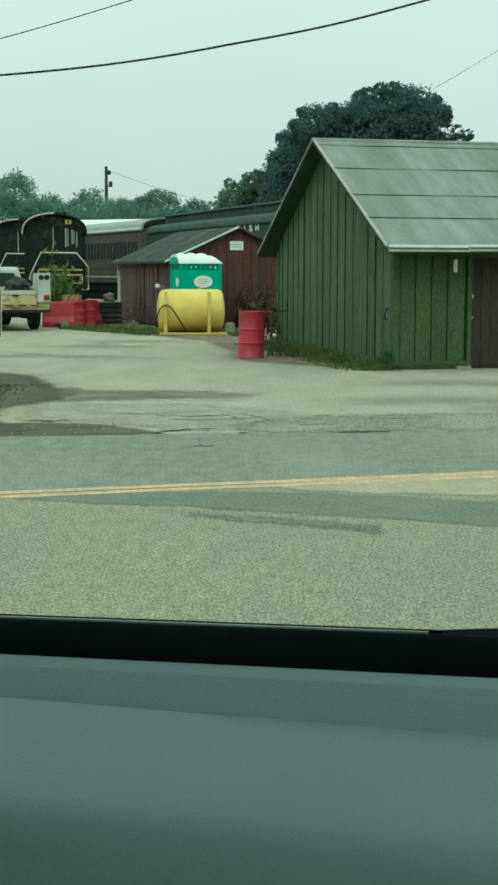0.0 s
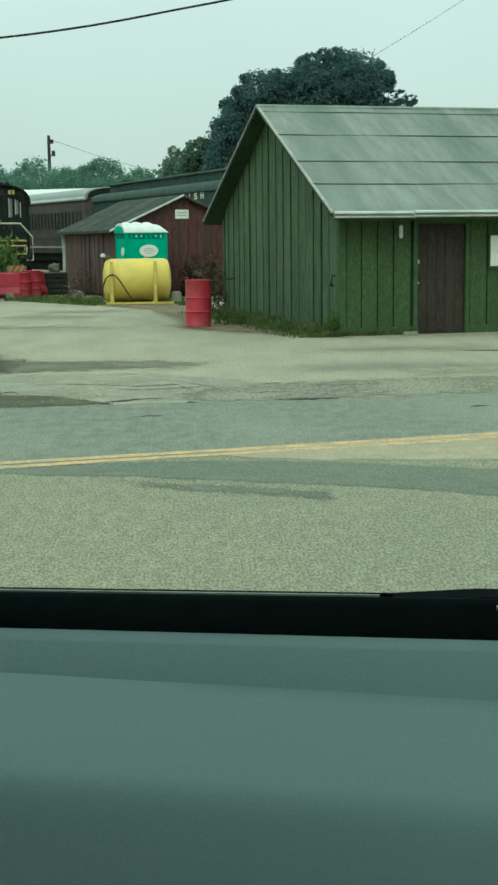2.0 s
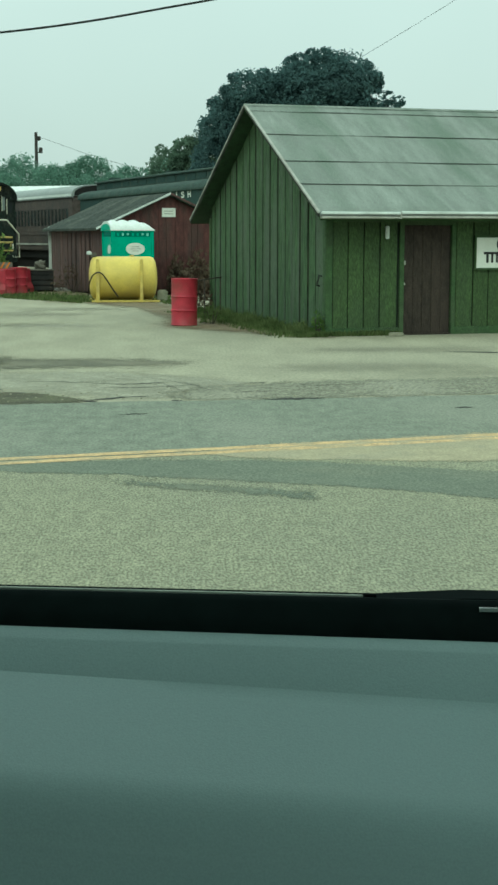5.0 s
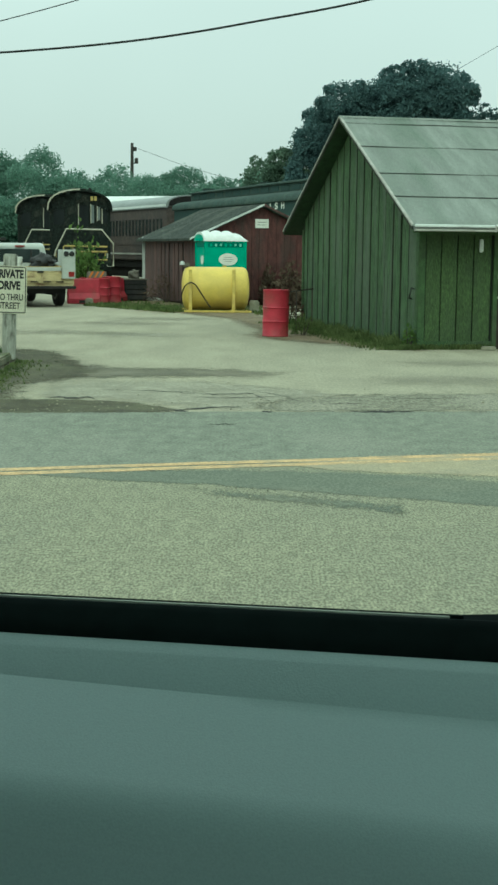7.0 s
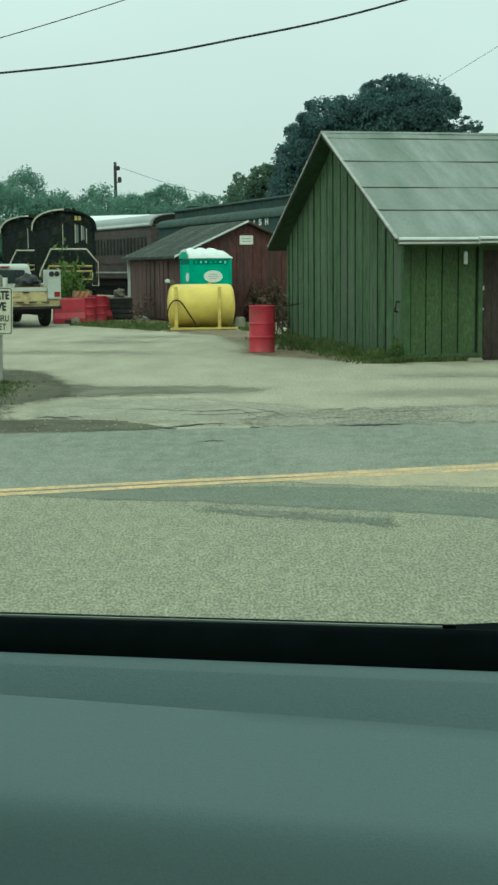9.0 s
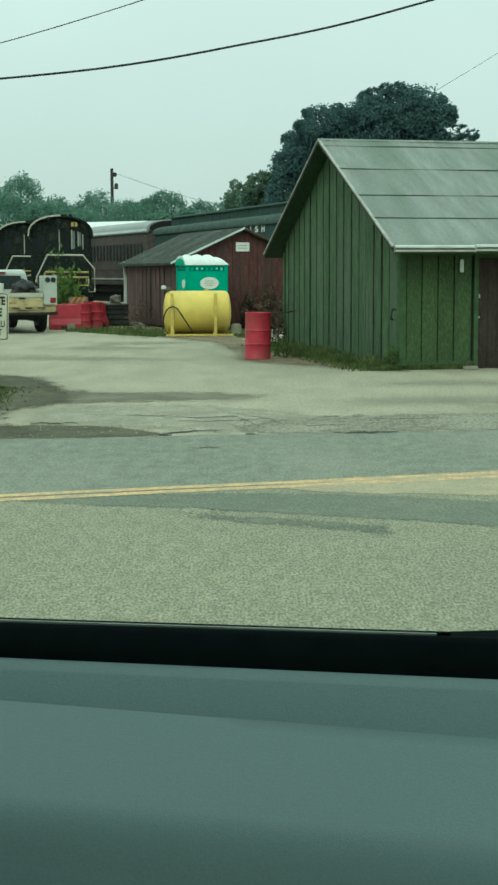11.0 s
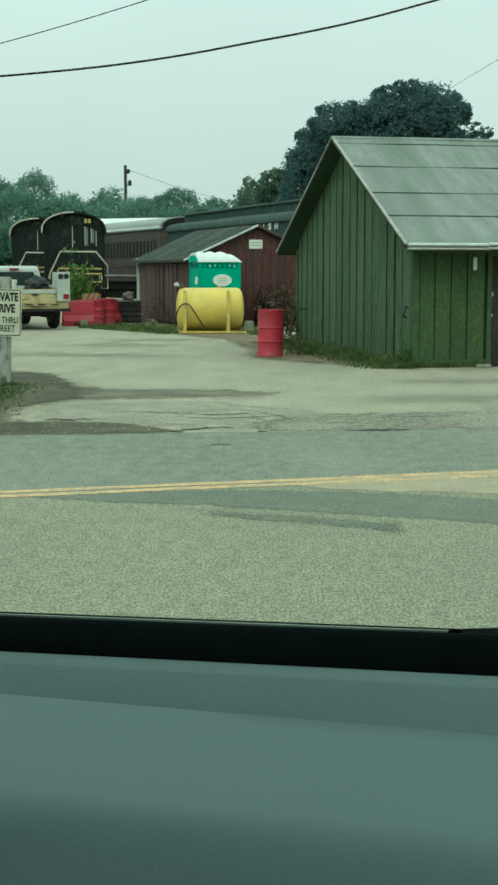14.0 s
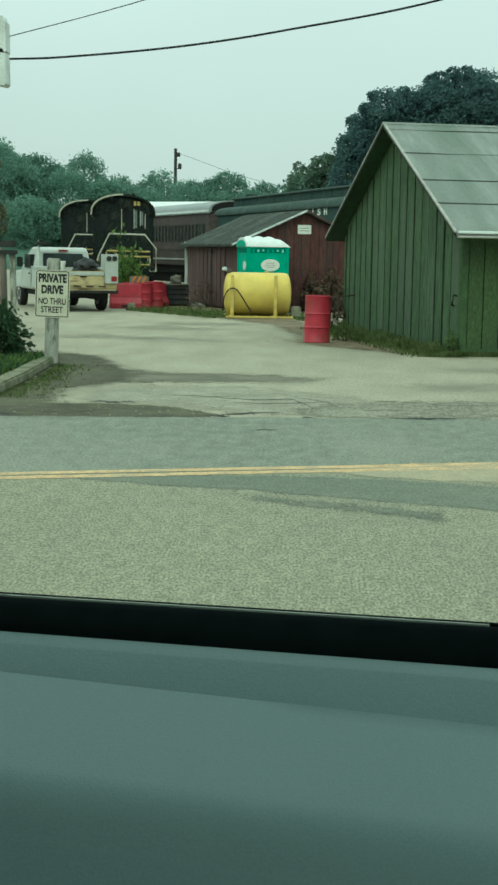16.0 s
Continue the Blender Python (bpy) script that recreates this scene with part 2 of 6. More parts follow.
    "teal_dark": mat("teal_plastic_vents", (0.008, 0.16, 0.11), 0.1, 5.0),
    "roof_white": mat("translucent_white_plastic", (0.68, 0.72, 0.68), 0.06, 5.0, 2.0, (0.55, 0.58, 0.54), 0.5, 0.5, bump=0.05),
    "mossy_kerb": mat("mossy_kerb_concrete", (0.205, 0.20, 0.135), 0.25, 6.0, 1.6, (0.085, 0.105, 0.05), 0.8, 0.95, bump=0.6, edge=(0.44, 0.62)),
    "concrete": mat("weathered_concrete", (0.28, 0.27, 0.20), 0.2, 6.0, 1.6, (0.15, 0.16, 0.10), 0.7, 0.95, bump=0.5),
    "rubber": mat("black_rubber", (0.016, 0.016, 0.016), 0.3, 6.0, rough=0.8),
    "hose": mat("black_hose_rubber", (0.02, 0.02, 0.018), 0.2, 6.0, rough=0.6),
    "glass_pale": mat("sky_pale_glass", (0.15, 0.18, 0.17), 0.2, 2.0, rough=0.3, spec=0.4, bump=0),
    "loco_black": mat("sooty_black_steel", (0.010, 0.015, 0.012), 0.6, 7.0, 2.2, (0.050, 0.052, 0.040), 0.6, 0.65, 0.0, bump=0.5, grain=12, glint=0.5, spec=0.15, edge=(0.52, 0.66)),
    "loco_glass": mat("sooty_cab_glass", (0.012, 0.016, 0.016), 0.3, 2.0, rough=0.4, spec=0.15, bump=0),
    "loco_dark": mat("grime_and_shade_black", (0.011, 0.011, 0.010), 0.3, 3.0, rough=0.9),
    "loco_yellow": mat("dull_yellow_stripe", (0.40, 0.31, 0.10), 0.25, 4.0, 1.0, (0.2, 0.16, 0.07), 0.5, 0.6),
    "pale_rail": mat("worn_paint_and_skylight", (0.46, 0.45, 0.36), 0.2, 4.0, 1.0, (0.3, 0.28, 0.2), 0.5, 0.6),
    "glass_dark": mat("dusty_dark_glass", (0.03, 0.04, 0.04), 0.2, 2.0, rough=0.15, spec=0.5, bump=0),
    "coach_side": mat("coach_faded_brown", (0.082, 0.066, 0.058), 0.3, 3.5, 0.8, (0.050, 0.048, 0.046), 0.6, 0.75, grain=14, glint=0.3),
    "coach_roof": mat("coach_silver_roof", (0.25, 0.275, 0.26), 0.12, 3.0, 0.5, (0.30, 0.32, 0.31), 0.6, 0.55, 0.2),
    "car_green": mat("coach_dark_green", (0.018, 0.046, 0.040), 0.25, 3.0, 0.7, (0.028, 0.058, 0.050), 0.6, 0.75, grain=16, glint=0.25),
    "car_green_roof": mat("coach_green_roof", (0.034, 0.060, 0.050), 0.35, 4.0, 0.8, (0.060, 0.082, 0.066), 0.7, 0.85, bump=0.5, grain=14, glint=0.3),
    "truck_white": mat("truck_white_paint", (0.44, 0.47, 0.43), 0.08, 3.0, 1.0, (0.34, 0.36, 0.31), 0.5, 0.4, 0.0, bump=0.03, spec=0.5),
    "truck_rust": mat("yellowed_rusty_panel", (0.48, 0.40, 0.21), 0.18, 5.0, 3.4, (0.17, 0.10, 0.05), 0.85, 0.7, bump=0.2, edge=(0.52, 0.62), stretch=(0.6, 1, 1.6)),
    "chrome": mat("dull_chrome", (0.5, 0.52, 0.5), 0.1, 4.0, rough=0.3, metal=0.9, bump=0.02),
    "lamp_red": mat("red_tail_lamp", (0.22, 0.02, 0.02), 0.1, 4.0, rough=0.3, bump=0),
    "orange": mat("orange_barricade_stripe", (0.60, 0.20, 0.03), 0.1, 4.0, rough=0.6),
    "pole_wood": mat("creosoted_pole_wood", (0.05, 0.045, 0.04), 0.3, 5.0, rough=0.9, stretch=(3, 3, 0.3)),
    "post_wood": mat("peeling_white_post", (0.36, 0.37, 0.31), 0.25, 9.0, 3.2, (0.085, 0.09, 0.065), 0.85, 0.85, bump=0.5, stretch=(2, 2, 0.5), edge=(0.5, 0.6)),
    "grey_wood": mat("weathered_grey_wood", (0.16, 0.15, 0.12), 0.3, 6.0, 1.5, (0.07, 0.065, 0.055), 0.6, 0.9, bump=0.4, stretch=(2, 2, 0.4)),
    "pink_wall": mat("faded_pink_siding", (0.34, 0.22, 0.18), 0.15, 4.0, 1.0, (0.22, 0.16, 0.13), 0.5, 0.85),
    "cable": mat("black_cable_jacket", (0.02, 0.022, 0.022), 0.1, 3.0, bump=0),
    "bark": mat("tree_bark", (0.06, 0.05, 0.04), 0.3, 6.0, 1.0, bump=0.6, stretch=(2, 2, 0.5)),
    "birch": mat("pale_birch_bark", (0.42, 0.43, 0.38), 0.2, 6.0, 2.0, (0.1, 0.1, 0.09), 0.6, stretch=(1, 1, 2)),
    "leaf_side": leaf_mat("pale_tree_leaves", (0.115, 0.185, 0.128), 0.35, 1.6, (0.14, 0.195, 0.14)),
    # the next two leaf colours are lifted and blued to paint in haze
    "leaf_dark": leaf_mat("dark_tree_leaves", (0.088, 0.150, 0.150), 0.28, 1.6, (0.106, 0.168, 0.165), 0.45),
    "leaf_mid": leaf_mat("haze_blued_leaves", (0.155, 0.272, 0.200), 0.24, 0.25, (0.180, 0.285, 0.220), 0.5),
    "leaf_brown": leaf_mat("russet_leaves", (0.120, 0.125, 0.080), 0.35, 1.5),
    "leaf_bush": leaf_mat("shrub_leaves", (0.046, 0.080, 0.040), 0.4, 5.0, None, 0.3),
    "leaf_weed": leaf_mat("weed_leaves", (0.085, 0.165, 0.040), 0.35, 3.0, (0.12, 0.17, 0.055), 0.4),
    "grass": leaf_mat("rough_grass", (0.082, 0.132, 0.042), 0.35, 2.2, (0.120, 0.145, 0.060), 0.4),
    "vine_dry": leaf_mat("dry_vine", (0.075, 0.052, 0.042), 0.4, 3.0, (0.11, 0.085, 0.06), 0.2),
    "trim_grey": mat("grey_moulded_trim", (0.252, 0.345, 0.334), 0.03, 3.0, 2.0, (0.238, 0.326, 0.316), 0.5, 0.62, bump=0.05, spec=0.35, grain=700, glint=0.05),
    # lining kept pale to bounce light inside the unseen cabin shell
    "lining": mat("unseen_shell_lining", (0.30, 0.33, 0.33), 0.1, 6.0, 2.0, rough=0.95, bump=0.1),
    "seal": mat("black_window_seal", (0.006, 0.010, 0.0095), 0.1, 4.0, rough=0.95, bump=0.0, spec=0.02),
    "seal_edge": mat("dust_and_highlight_lip", (0.30, 0.33, 0.27), 0.2, 4.0, rough=0.7, bump=0.02),
    "skin": mat("car_paint_dark", (0.05, 0.06, 0.06), 0.05, 4.0, rough=0.35, bump=0),
}


# ---- builders ----
def part(name, bm, material, parent=None, label=""):
    """Links a bmesh as one mesh object, under its thing when one is given."""
    me = bpy.data.meshes.new(name)
    bm.to_mesh(me)
    bm.free()
    me.materials.append(M[material])
    ob = new(name, me)
    if parent:
        ob.parent = parent
    return tagged(ob, label) if label else ob


def thing(name, label, category, m=None, group="", kind=""):
    """An empty at the base of a thing that parents its parts."""
    ob = new(name)
    ob.empty_display_size = 0.2
    if m is not None:
        ob.matrix_world = m
    return tagged(ob, label, category, group, kind)


def box(x0, x1, y0, y1, z0, z1, bevel=0.0, bm=None):
    own = bm is None
    bm = bm or bmesh.new()
    r = bmesh.ops.create_cube(bm, size=1)
    for v in r["verts"]:
        v.co = Vector(((x0 + x1) / 2 + v.co.x * (x1 - x0), (y0 + y1) / 2 + v.co.y * (y1 - y0), (z0 + z1) / 2 + v.co.z * (z1 - z0)))
    if bevel and own:
        bmesh.ops.bevel(bm, geom=bm.edges[:], offset=bevel, segments=2, affect="EDGES")
    return bm


def rod(a, b, r, sides=8, r2=None, bm=None):
    bm = bm or bmesh.new()
    a, b = Vector(a), Vector(b)
    d = b - a
    m = Matrix.Translation((a + b) / 2) @ d.to_track_quat("Z", "Y").to_matrix().to_4x4()
    bmesh.ops.create_cone(bm, cap_ends=True, segments=sides, radius1=r, radius2=r if r2 is None else r2, depth=d.length, matrix=m)
    return bm


def turned(profile, sides=24, bm=None, m=None):
    """A turned body from (radius, height) pairs, closed at both ends."""
    bm = bm or bmesh.new()
    rings = []
    for r, z in profile:
        rings.append([bm.verts.new((r * math.cos(2 * math.pi * i / sides), r * math.sin(2 * math.pi * i / sides), z)) for i in range(sides)])
    for p, q in zip(rings, rings[1:]):
        for i in range(sides):
            bm.faces.new((p[i], p[(i + 1) % sides], q[(i + 1) % sides], q[i]))
    bm.faces.new(rings[0][::-1])
    bm.faces.new(rings[-1])
    if m is not None:
        bmesh.ops.transform(bm, matrix=m, verts=[v for ring in rings for v in ring])
    return bm


def prism(poly, axis, a, b, bm=None):
    """A polygon pushed along an axis from a to b. poly: (u, v) pairs in the other two axes."""
    bm = bm or bmesh.new()

    def at(u, v, w):
        return {"x": (w, u, v), "y": (u, w, v), "z": (u, v, w)}[axis]

    p = [bm.verts.new(at(u, v, a)) for u, v in poly]
    q = [bm.verts.new(at(u, v, b)) for u, v in poly]
    k = len(poly)
    for i in range(k):
        bm.faces.new((p[i], p[(i + 1) % k], q[(i + 1) % k], q[i]))
    bm.faces.new(p[::-1])
    bm.faces.new(q)
    bmesh.ops.recalc_face_normals(bm, faces=bm.faces[:])
    return bm


def tube(points, r, sides=6, bm=None):
    """A round bar or hose through points."""
    bm = bm or bmesh.new()
    pts = [Vector(p) for p in points]
    rings = []
    for i, p in enumerate(pts):
        d = (pts[min(i + 1, len(pts) - 1)] - pts[max(i - 1, 0)]).normalized()
        m = d.to_track_quat("Z", "Y").to_matrix()
        rings.append([bm.verts.new(p + m @ Vector((r * math.cos(2 * math.pi * j / sides), r * math.sin(2 * math.pi * j / sides), 0))) for j in range(sides)])
    for p, q in zip(rings, rings[1:]):
        for j in range(sides):
            bm.faces.new((p[j], p[(j + 1) % sides], q[(j + 1) % sides], q[j]))
    bm.faces.new(rings[0][::-1])
    bm.faces.new(rings[-1])
    return bm


def smooth(ob, angle=40):
    for p in ob.data.polygons:
        p.use_smooth = True
    ob.data.set_sharp_from_angle(angle=radians(angle))
    return ob


def lettering(text, size, material, parent, m, name="letter_line", width=None, bold=0.03):
    """Raised letters with the built-in font, turned into a mesh."""
    cu = bpy.data.curves.new(name, "FONT")
    cu.body, cu.size, cu.extrude, cu.offset = text, size, 0.003, size * bold
    cu.align_x, cu.align_y = "LEFT", "BOTTOM"
    tmp = bpy.data.objects.new(name, cu)
    scene.collection.objects.link(tmp)
    bpy.context.view_layer.update()
    me = bpy.data.meshes.new_from_object(tmp)
    bpy.data.objects.remove(tmp)
    xs = [v.co.x for v in me.vertices]
    if width:
        k = width / (max(xs) - min(xs))
        for v in me.vertices:
            v.co.x = (v.co.x - min(xs)) * k
    me.materials.clear()
    me.materials.append(M[material])
    ob = new(name, me)
    ob.parent = parent
    ob.matrix_basis = m
    return ob


# ---- ground, yard and road ----
def inside_by(pts, x, y):
    """Distances of places from a closed outline: above 0 inside it."""
    p = np.array(pts, float)
    q = np.roll(p, -1, 0)
    best = np.full(x.shape, 1e9)
    odd = np.zeros(x.shape, bool)
    for (ax, ay), (bx, by) in zip(p, q):
        dx, dy = bx - ax, by - ay
        f = np.clip(((x - ax) * dx + (y - ay) * dy) / (dx * dx + dy * dy), 0, 1)
        best = np.minimum(best, np.hypot(x - ax - f * dx, y - ay - f * dy))
        if ay != by:
            odd ^= ((ay > y) != (by > y)) & (x < (bx - ax) * (y - ay) / (by - ay) + ax)
    return np.where(odd, best, -best)


def ragged(name, pts, z, material, soft=0.1, cell=0.12, kind="structure", label="", category=""):
    """A stain or repair on the ground: a thin sheet that thins out over a soft, uneven rim."""
    p = np.array(pts)
    x0, y0 = p.min(0) - soft
    x1, y1 = p.max(0) + soft
    nx, ny = int((x1 - x0) / cell) + 2, int((y1 - y0) / cell) + 2
    gx, gy = np.meshgrid(np.linspace(x0, x1, nx), np.linspace(y0, y1, ny))
    d = inside_by(pts, gx, gy)
    fade = np.clip(0.5 + d / (2 * soft), 0, 1)
    vs = np.stack([gx.ravel(), gy.ravel(), np.full(gx.size, z)], 1)
    ids = np.arange(gx.size).reshape(ny, nx)
    quads = np.stack([ids[:-1, :-1], ids[:-1, 1:], ids[1:, 1:], ids[1:, :-1]], -1).reshape(-1, 4)
    quads = quads[(fade.ravel()[quads] > 0).any(1)]
    used, quads = np.unique(quads, return_inverse=True)
    me = bpy.data.meshes.new(name)
    me.from_pydata(vs[used].tolist(), [], quads.reshape(-1, 4).tolist())
    me.materials.append(M[material])
    me.attributes.new("fade", "FLOAT", "POINT").data.foreach_set("value", fade.ravel()[used].astype(np.float32))
    return tagged(new(name, me), label, category, "", kind)


def line_y(x):
    """The road's painted centre line."""
    s = max(-7.0, min(7.0, x))
    return 11.25 + 0.290 * s + 0.12 * (x - s)


def far_edge(x):
    return 14.98 + 0.122 * x


bm = bmesh.new()
bmesh.ops.create_grid(bm, x_segments=60, y_segments=60, size=900)
ground = part("ground", bm, "gravel")
tagged(ground, "pale packed gravel and dirt yard", "ground", "", "structure")

# the road: the near lane, worn and stony, and the smoother far lane
xs = [-60 + 0.5 * i for i in range(241)]


def strip(name, lo, hi, z, material, label, category="road", rough_lo=0.0, rough_hi=0.0):
    bm = bmesh.new()
    row = []
    for x in xs:
        a = lo(x) + rough_lo * noise.noise(Vector((x * 1.3, 0, 1)))
        b = hi(x) + rough_hi * (noise.noise(Vector((x * 1.3, 4, 1))) + 0.6 * noise.noise(Vector((x * 4.0, 7, 2))))
        row.append((bm.verts.new((x, a, z)), bm.verts.new((x, b, z))))
    for (a, b), (c, d) in zip(row, row[1:]):
        bm.faces.new((a, c, d, b))
    return tagged(part(name, bm, material), label, category, "", "structure")


strip("road", lambda x: -6.0 + 0.12 * x, lambda x: line_y(x) + 0.03, 0.0024, "asphalt", "worn pale asphalt road lane with coarse aggregate")
strip("road_far_lane", lambda x: line_y(x) + 0.03, far_edge, 0.0028, "lane", "smoother blue-grey asphalt far lane", rough_hi=0.10)
strip("road_line_near", lambda x: line_y(x) - 0.175, lambda x: line_y(x) - 0.025, 0.0052, "yellow_line", "worn yellow centre line of the road", "road marking", 0.02, 0.02)
strip("road_line_far", lambda x: line_y(x) + 0.035, lambda x: line_y(x) + 0.185, 0.0052, "yellow_line", "worn yellow centre line of the road", "road marking", 0.02, 0.02)

ragged("road_repair", [(-1.85, 10.60), (-0.6, 10.86), (-0.05, 10.90), (0.51, 10.84), (1.20, 10.70), (1.88, 10.42), (2.9, 10.0), (6.0, 9.2), (5.6, 7.9), (2.6, 8.80), (1.9, 9.25), (1.3, 9.60), (0.6, 9.84), (-0.1, 10.08), (-0.3, 10.2), (-0.96, 10.30)],
       0.0040, "patch", 0.10, 0.08, label="darker patched asphalt beside the centre line", category="road patch")
ragged("road_repair", [(-0.35, 9.92), (0.3, 9.70), (0.95, 9.38), (0.9, 9.20), (0.3, 9.50), (-0.3, 9.80)], 0.0048, "patch", 0.22, 0.06, label="thin darker streak of patched asphalt", category="road patch")
ragged("road_overspray", [(0.1, 11.25), (0.76, 11.66), (2.17, 12.10), (4.2, 12.70), (7.0, 13.5), (6.4, 11.6), (3.26, 10.75), (1.92, 10.72), (0.91, 10.88), (0.54, 11.0)],
       0.0044, "tan_paint", 0.14, 0.08, label="tan worn asphalt beneath the centre line", category="road patch")
ragged("dirt_patch", [(-5.5, 15.9), (-3.8, 16.0), (-2.83, 15.94), (-2.2, 16.0), (-1.54, 15.85), (-0.9, 15.12), (-0.9, 14.90), (-1.72, 14.72), (-3.46, 14.5), (-5.5, 14.3)],
       0.0038, "damp_soil", 0.16, 0.08, label="damp dark dirt along the road's edge", category="dirt")
ragged("damp_patch", [(-9.0, 26.9), (-6.8, 26.4), (-4.38, 24.4), (-3.52, 22.9), (-2.87, 21.2), (-2.2, 20.4), (-1.4, 20.3), (-0.9, 20.42), (0.16, 19.93), (0.0, 19.3), (-1.83, 18.97), (-2.8, 18.6), (-3.4, 18.3), (-3.6, 19.6), (-3.9, 21.6), (-6.0, 22.6), (-9.0, 22.6)],
       0.0033, "damp", 0.8, 0.14, label="damp darker ground beside the drive", category="dirt")
ragged("kerb_soil", [(-4.4, 24.2), (-3.5, 23.6), (-2.9, 21.4), (-2.4, 19.7), (-2.45, 18.9), (-2.95, 17.9), (-3.05, 17.0), (-2.9, 16.2), (-2.45, 15.5), (-2.4, 15.0), (-3.6, 14.75), (-6.5, 14.4), (-6.5, 16.25), (-3.75, 16.25), (-3.62, 18.7), (-3.8, 21.4)],
       0.0048, "damp_soil", 0.55, 0.1, label="dark damp soil washed against the kerb", category="soil")
ragged("crumbled_edge", [(0.0, 15.6), (0.26, 16.2), (1.09, 16.8), (2.15, 17.1), (3.09, 17.2), (5.47, 17.7), (12.0, 18.6), (12.0, 16.5), (4.8, 15.65), (2.75, 15.4), (1.58, 15.22), (0.72, 15.12), (0.18, 15.1)],
       0.0040, "crumbled", 0.32, 0.09, label="crumbled broken pavement edge with loose stones", category="pavement")
ragged("apron_slab", [(-2.7, 16.3), (-1.5, 15.95), (-0.8, 15.25), (0.1, 15.15), (0.3, 15.9), (1.1, 16.8), (0.4, 17.6), (-0.8, 18.5), (-2.6, 18.2)], 0.0030, "apron", 0.45, 0.09, label="pale broken concrete apron at the drive's mouth", category="pavement")
ragged("wheel_rut", [(-4.74, 33.0), (-3.31, 34.3), (-1.84, 33.0), (-1.9, 32.2), (-3.66, 32.0)], 0.0036, "scuff", 0.6, 0.15, label="shallow dark rut in the gravel", category="dirt")


def crack(pts, w, material="crack"):
    bm = bmesh.new()
    row = []
    fine = []
    for (x0, y0), (x1, y1) in zip(pts, pts[1:]):
        for i in range(5):
            fine.append((x0 + (x1 - x0) * i / 5 + random.uniform(-0.025, 0.025), y0 + (y1 - y0) * i / 5))
    for i, (x, y) in enumerate(fine):
        t = math.sin(math.pi * (i + 0.5) / len(fine)) * (0.4 + 0.6 * random.random()) * w * 1.5
        dy = random.uniform(-0.05, 0.05)
        row.append((bm.verts.new((x, y + dy - t, 0.0062)), bm.verts.new((x, y + dy + t, 0.0062))))
    for (a, b), (c, d) in zip(row, row[1:]):
        bm.faces.new((a, c, d, b))
    return tagged(part("pavement_crack", bm, material), "dark ragged crack in the pavement", "crack", "", "structure")


for pts, w in (([(-2.47, 16.15), (-2.32, 16.2), (-2.11, 16.12), (-2.0, 16.3), (-1.87, 15.86)], 0.06),
               ([(-1.1, 16.9), (-0.82, 16.84), (-0.48, 16.75), (-0.14, 16.92), (0.03, 16.31), (0.12, 16.0), (0.23, 15.23)], 0.026),
               ([(-0.95, 15.0), (-0.55, 15.35), (-0.13, 15.4)], 0.05), ([(0.95, 15.06), (1.21, 15.08), (1.39, 15.1), (1.75, 15.2)], 0.07),
               ([(-0.50, 13.80), (-0.34, 13.82), (-0.20, 13.81)], 0.03), ([(-0.9, 14.95), (-0.75, 14.93)], 0.07), ([(0.0, 14.98), (0.18, 15.0)], 0.07),
               ([(-3.38, 14.72), (-3.1, 14.74), (-2.88, 14.72)], 0.08), ([(2.9, 14.2), (3.1, 14.22)], 0.05), ([(4.2, 21.5), (5.0, 21.3), (5.8, 21.2)], 0.06),
               ([(-0.9, 16.4), (-0.4, 16.3), (0.1, 16.5), (0.5, 16.8)], 0.017), ([(-0.3, 17.6), (0.0, 17.1), (0.3, 16.6), (0.45, 16.0), (0.4, 15.4)], 0.017), ([(-1.9, 17.2), (-1.2, 17.0), (-0.6, 17.1)], 0.017), ([(1.4, 16.6), (1.9, 16.5), (2.6, 16.7)], 0.017), ([(0.7, 15.85), (1.3, 15.9)], 0.018)):
    crack(pts, w)

# loose stones and crumbs of pavement along the broken edge
bm = bmesh.new()
for i in range(190):
    x = random.uniform(-3.4, 6.5)
    y = far_edge(x) + abs(random.gauss(0, 0.8)) + 0.05
    s = random.uniform(0.005, 0.014) * (1.6 if random.random() < 0.06 else 1)
    r = bmesh.ops.create_icosphere(bm, subdivisions=1, radius=s, matrix=pose(x, y, 0.003 + s * 0.3, random.uniform(0, 360), 0, random.uniform(0, 360)))
    for v in r["verts"]:
        v.co.z = 0.003 + (v.co.z - 0.003) * 0.7
tagged(part("loose_stones", bm, "gravel"), "loose pale stones and crumbs of broken pavement", "gravel", "", "stuff")

# the bed with its kerb by the drive
kerb = thing("kerb", "low mossy concrete kerb round the planted bed", "kerb", kind="structure")
for i, (a, b) in enumerate((((-3.62, 16.3), (-3.66, 18.7)), ((-3.66, 18.72), (-3.80, 21.45)))):
    d = Vector((b[0] - a[0], b[1] - a[1], 0))
    bm = box(0, d.length, 0, 0.24, 0, 0.13, 0.025)
    bmesh.ops.transform(bm, matrix=Matrix.Translation((a[0], a[1], 0)) @ Matrix.Rotation(math.atan2(d.y, d.x), 4, "Z"), verts=bm.verts[:])
    part("kerb_stone", bm, "mossy_kerb", kerb)
ragged("planted_bed", [(-14, 16.0), (-3.86, 16.2), (-3.86, 18.7), (-4.0, 21.5), (-5.2, 22.2), (-14, 22.5)], 0.10, "soil", 0.05, 0.12, label="earth of the grassy bed behind the kerb", category="ground")

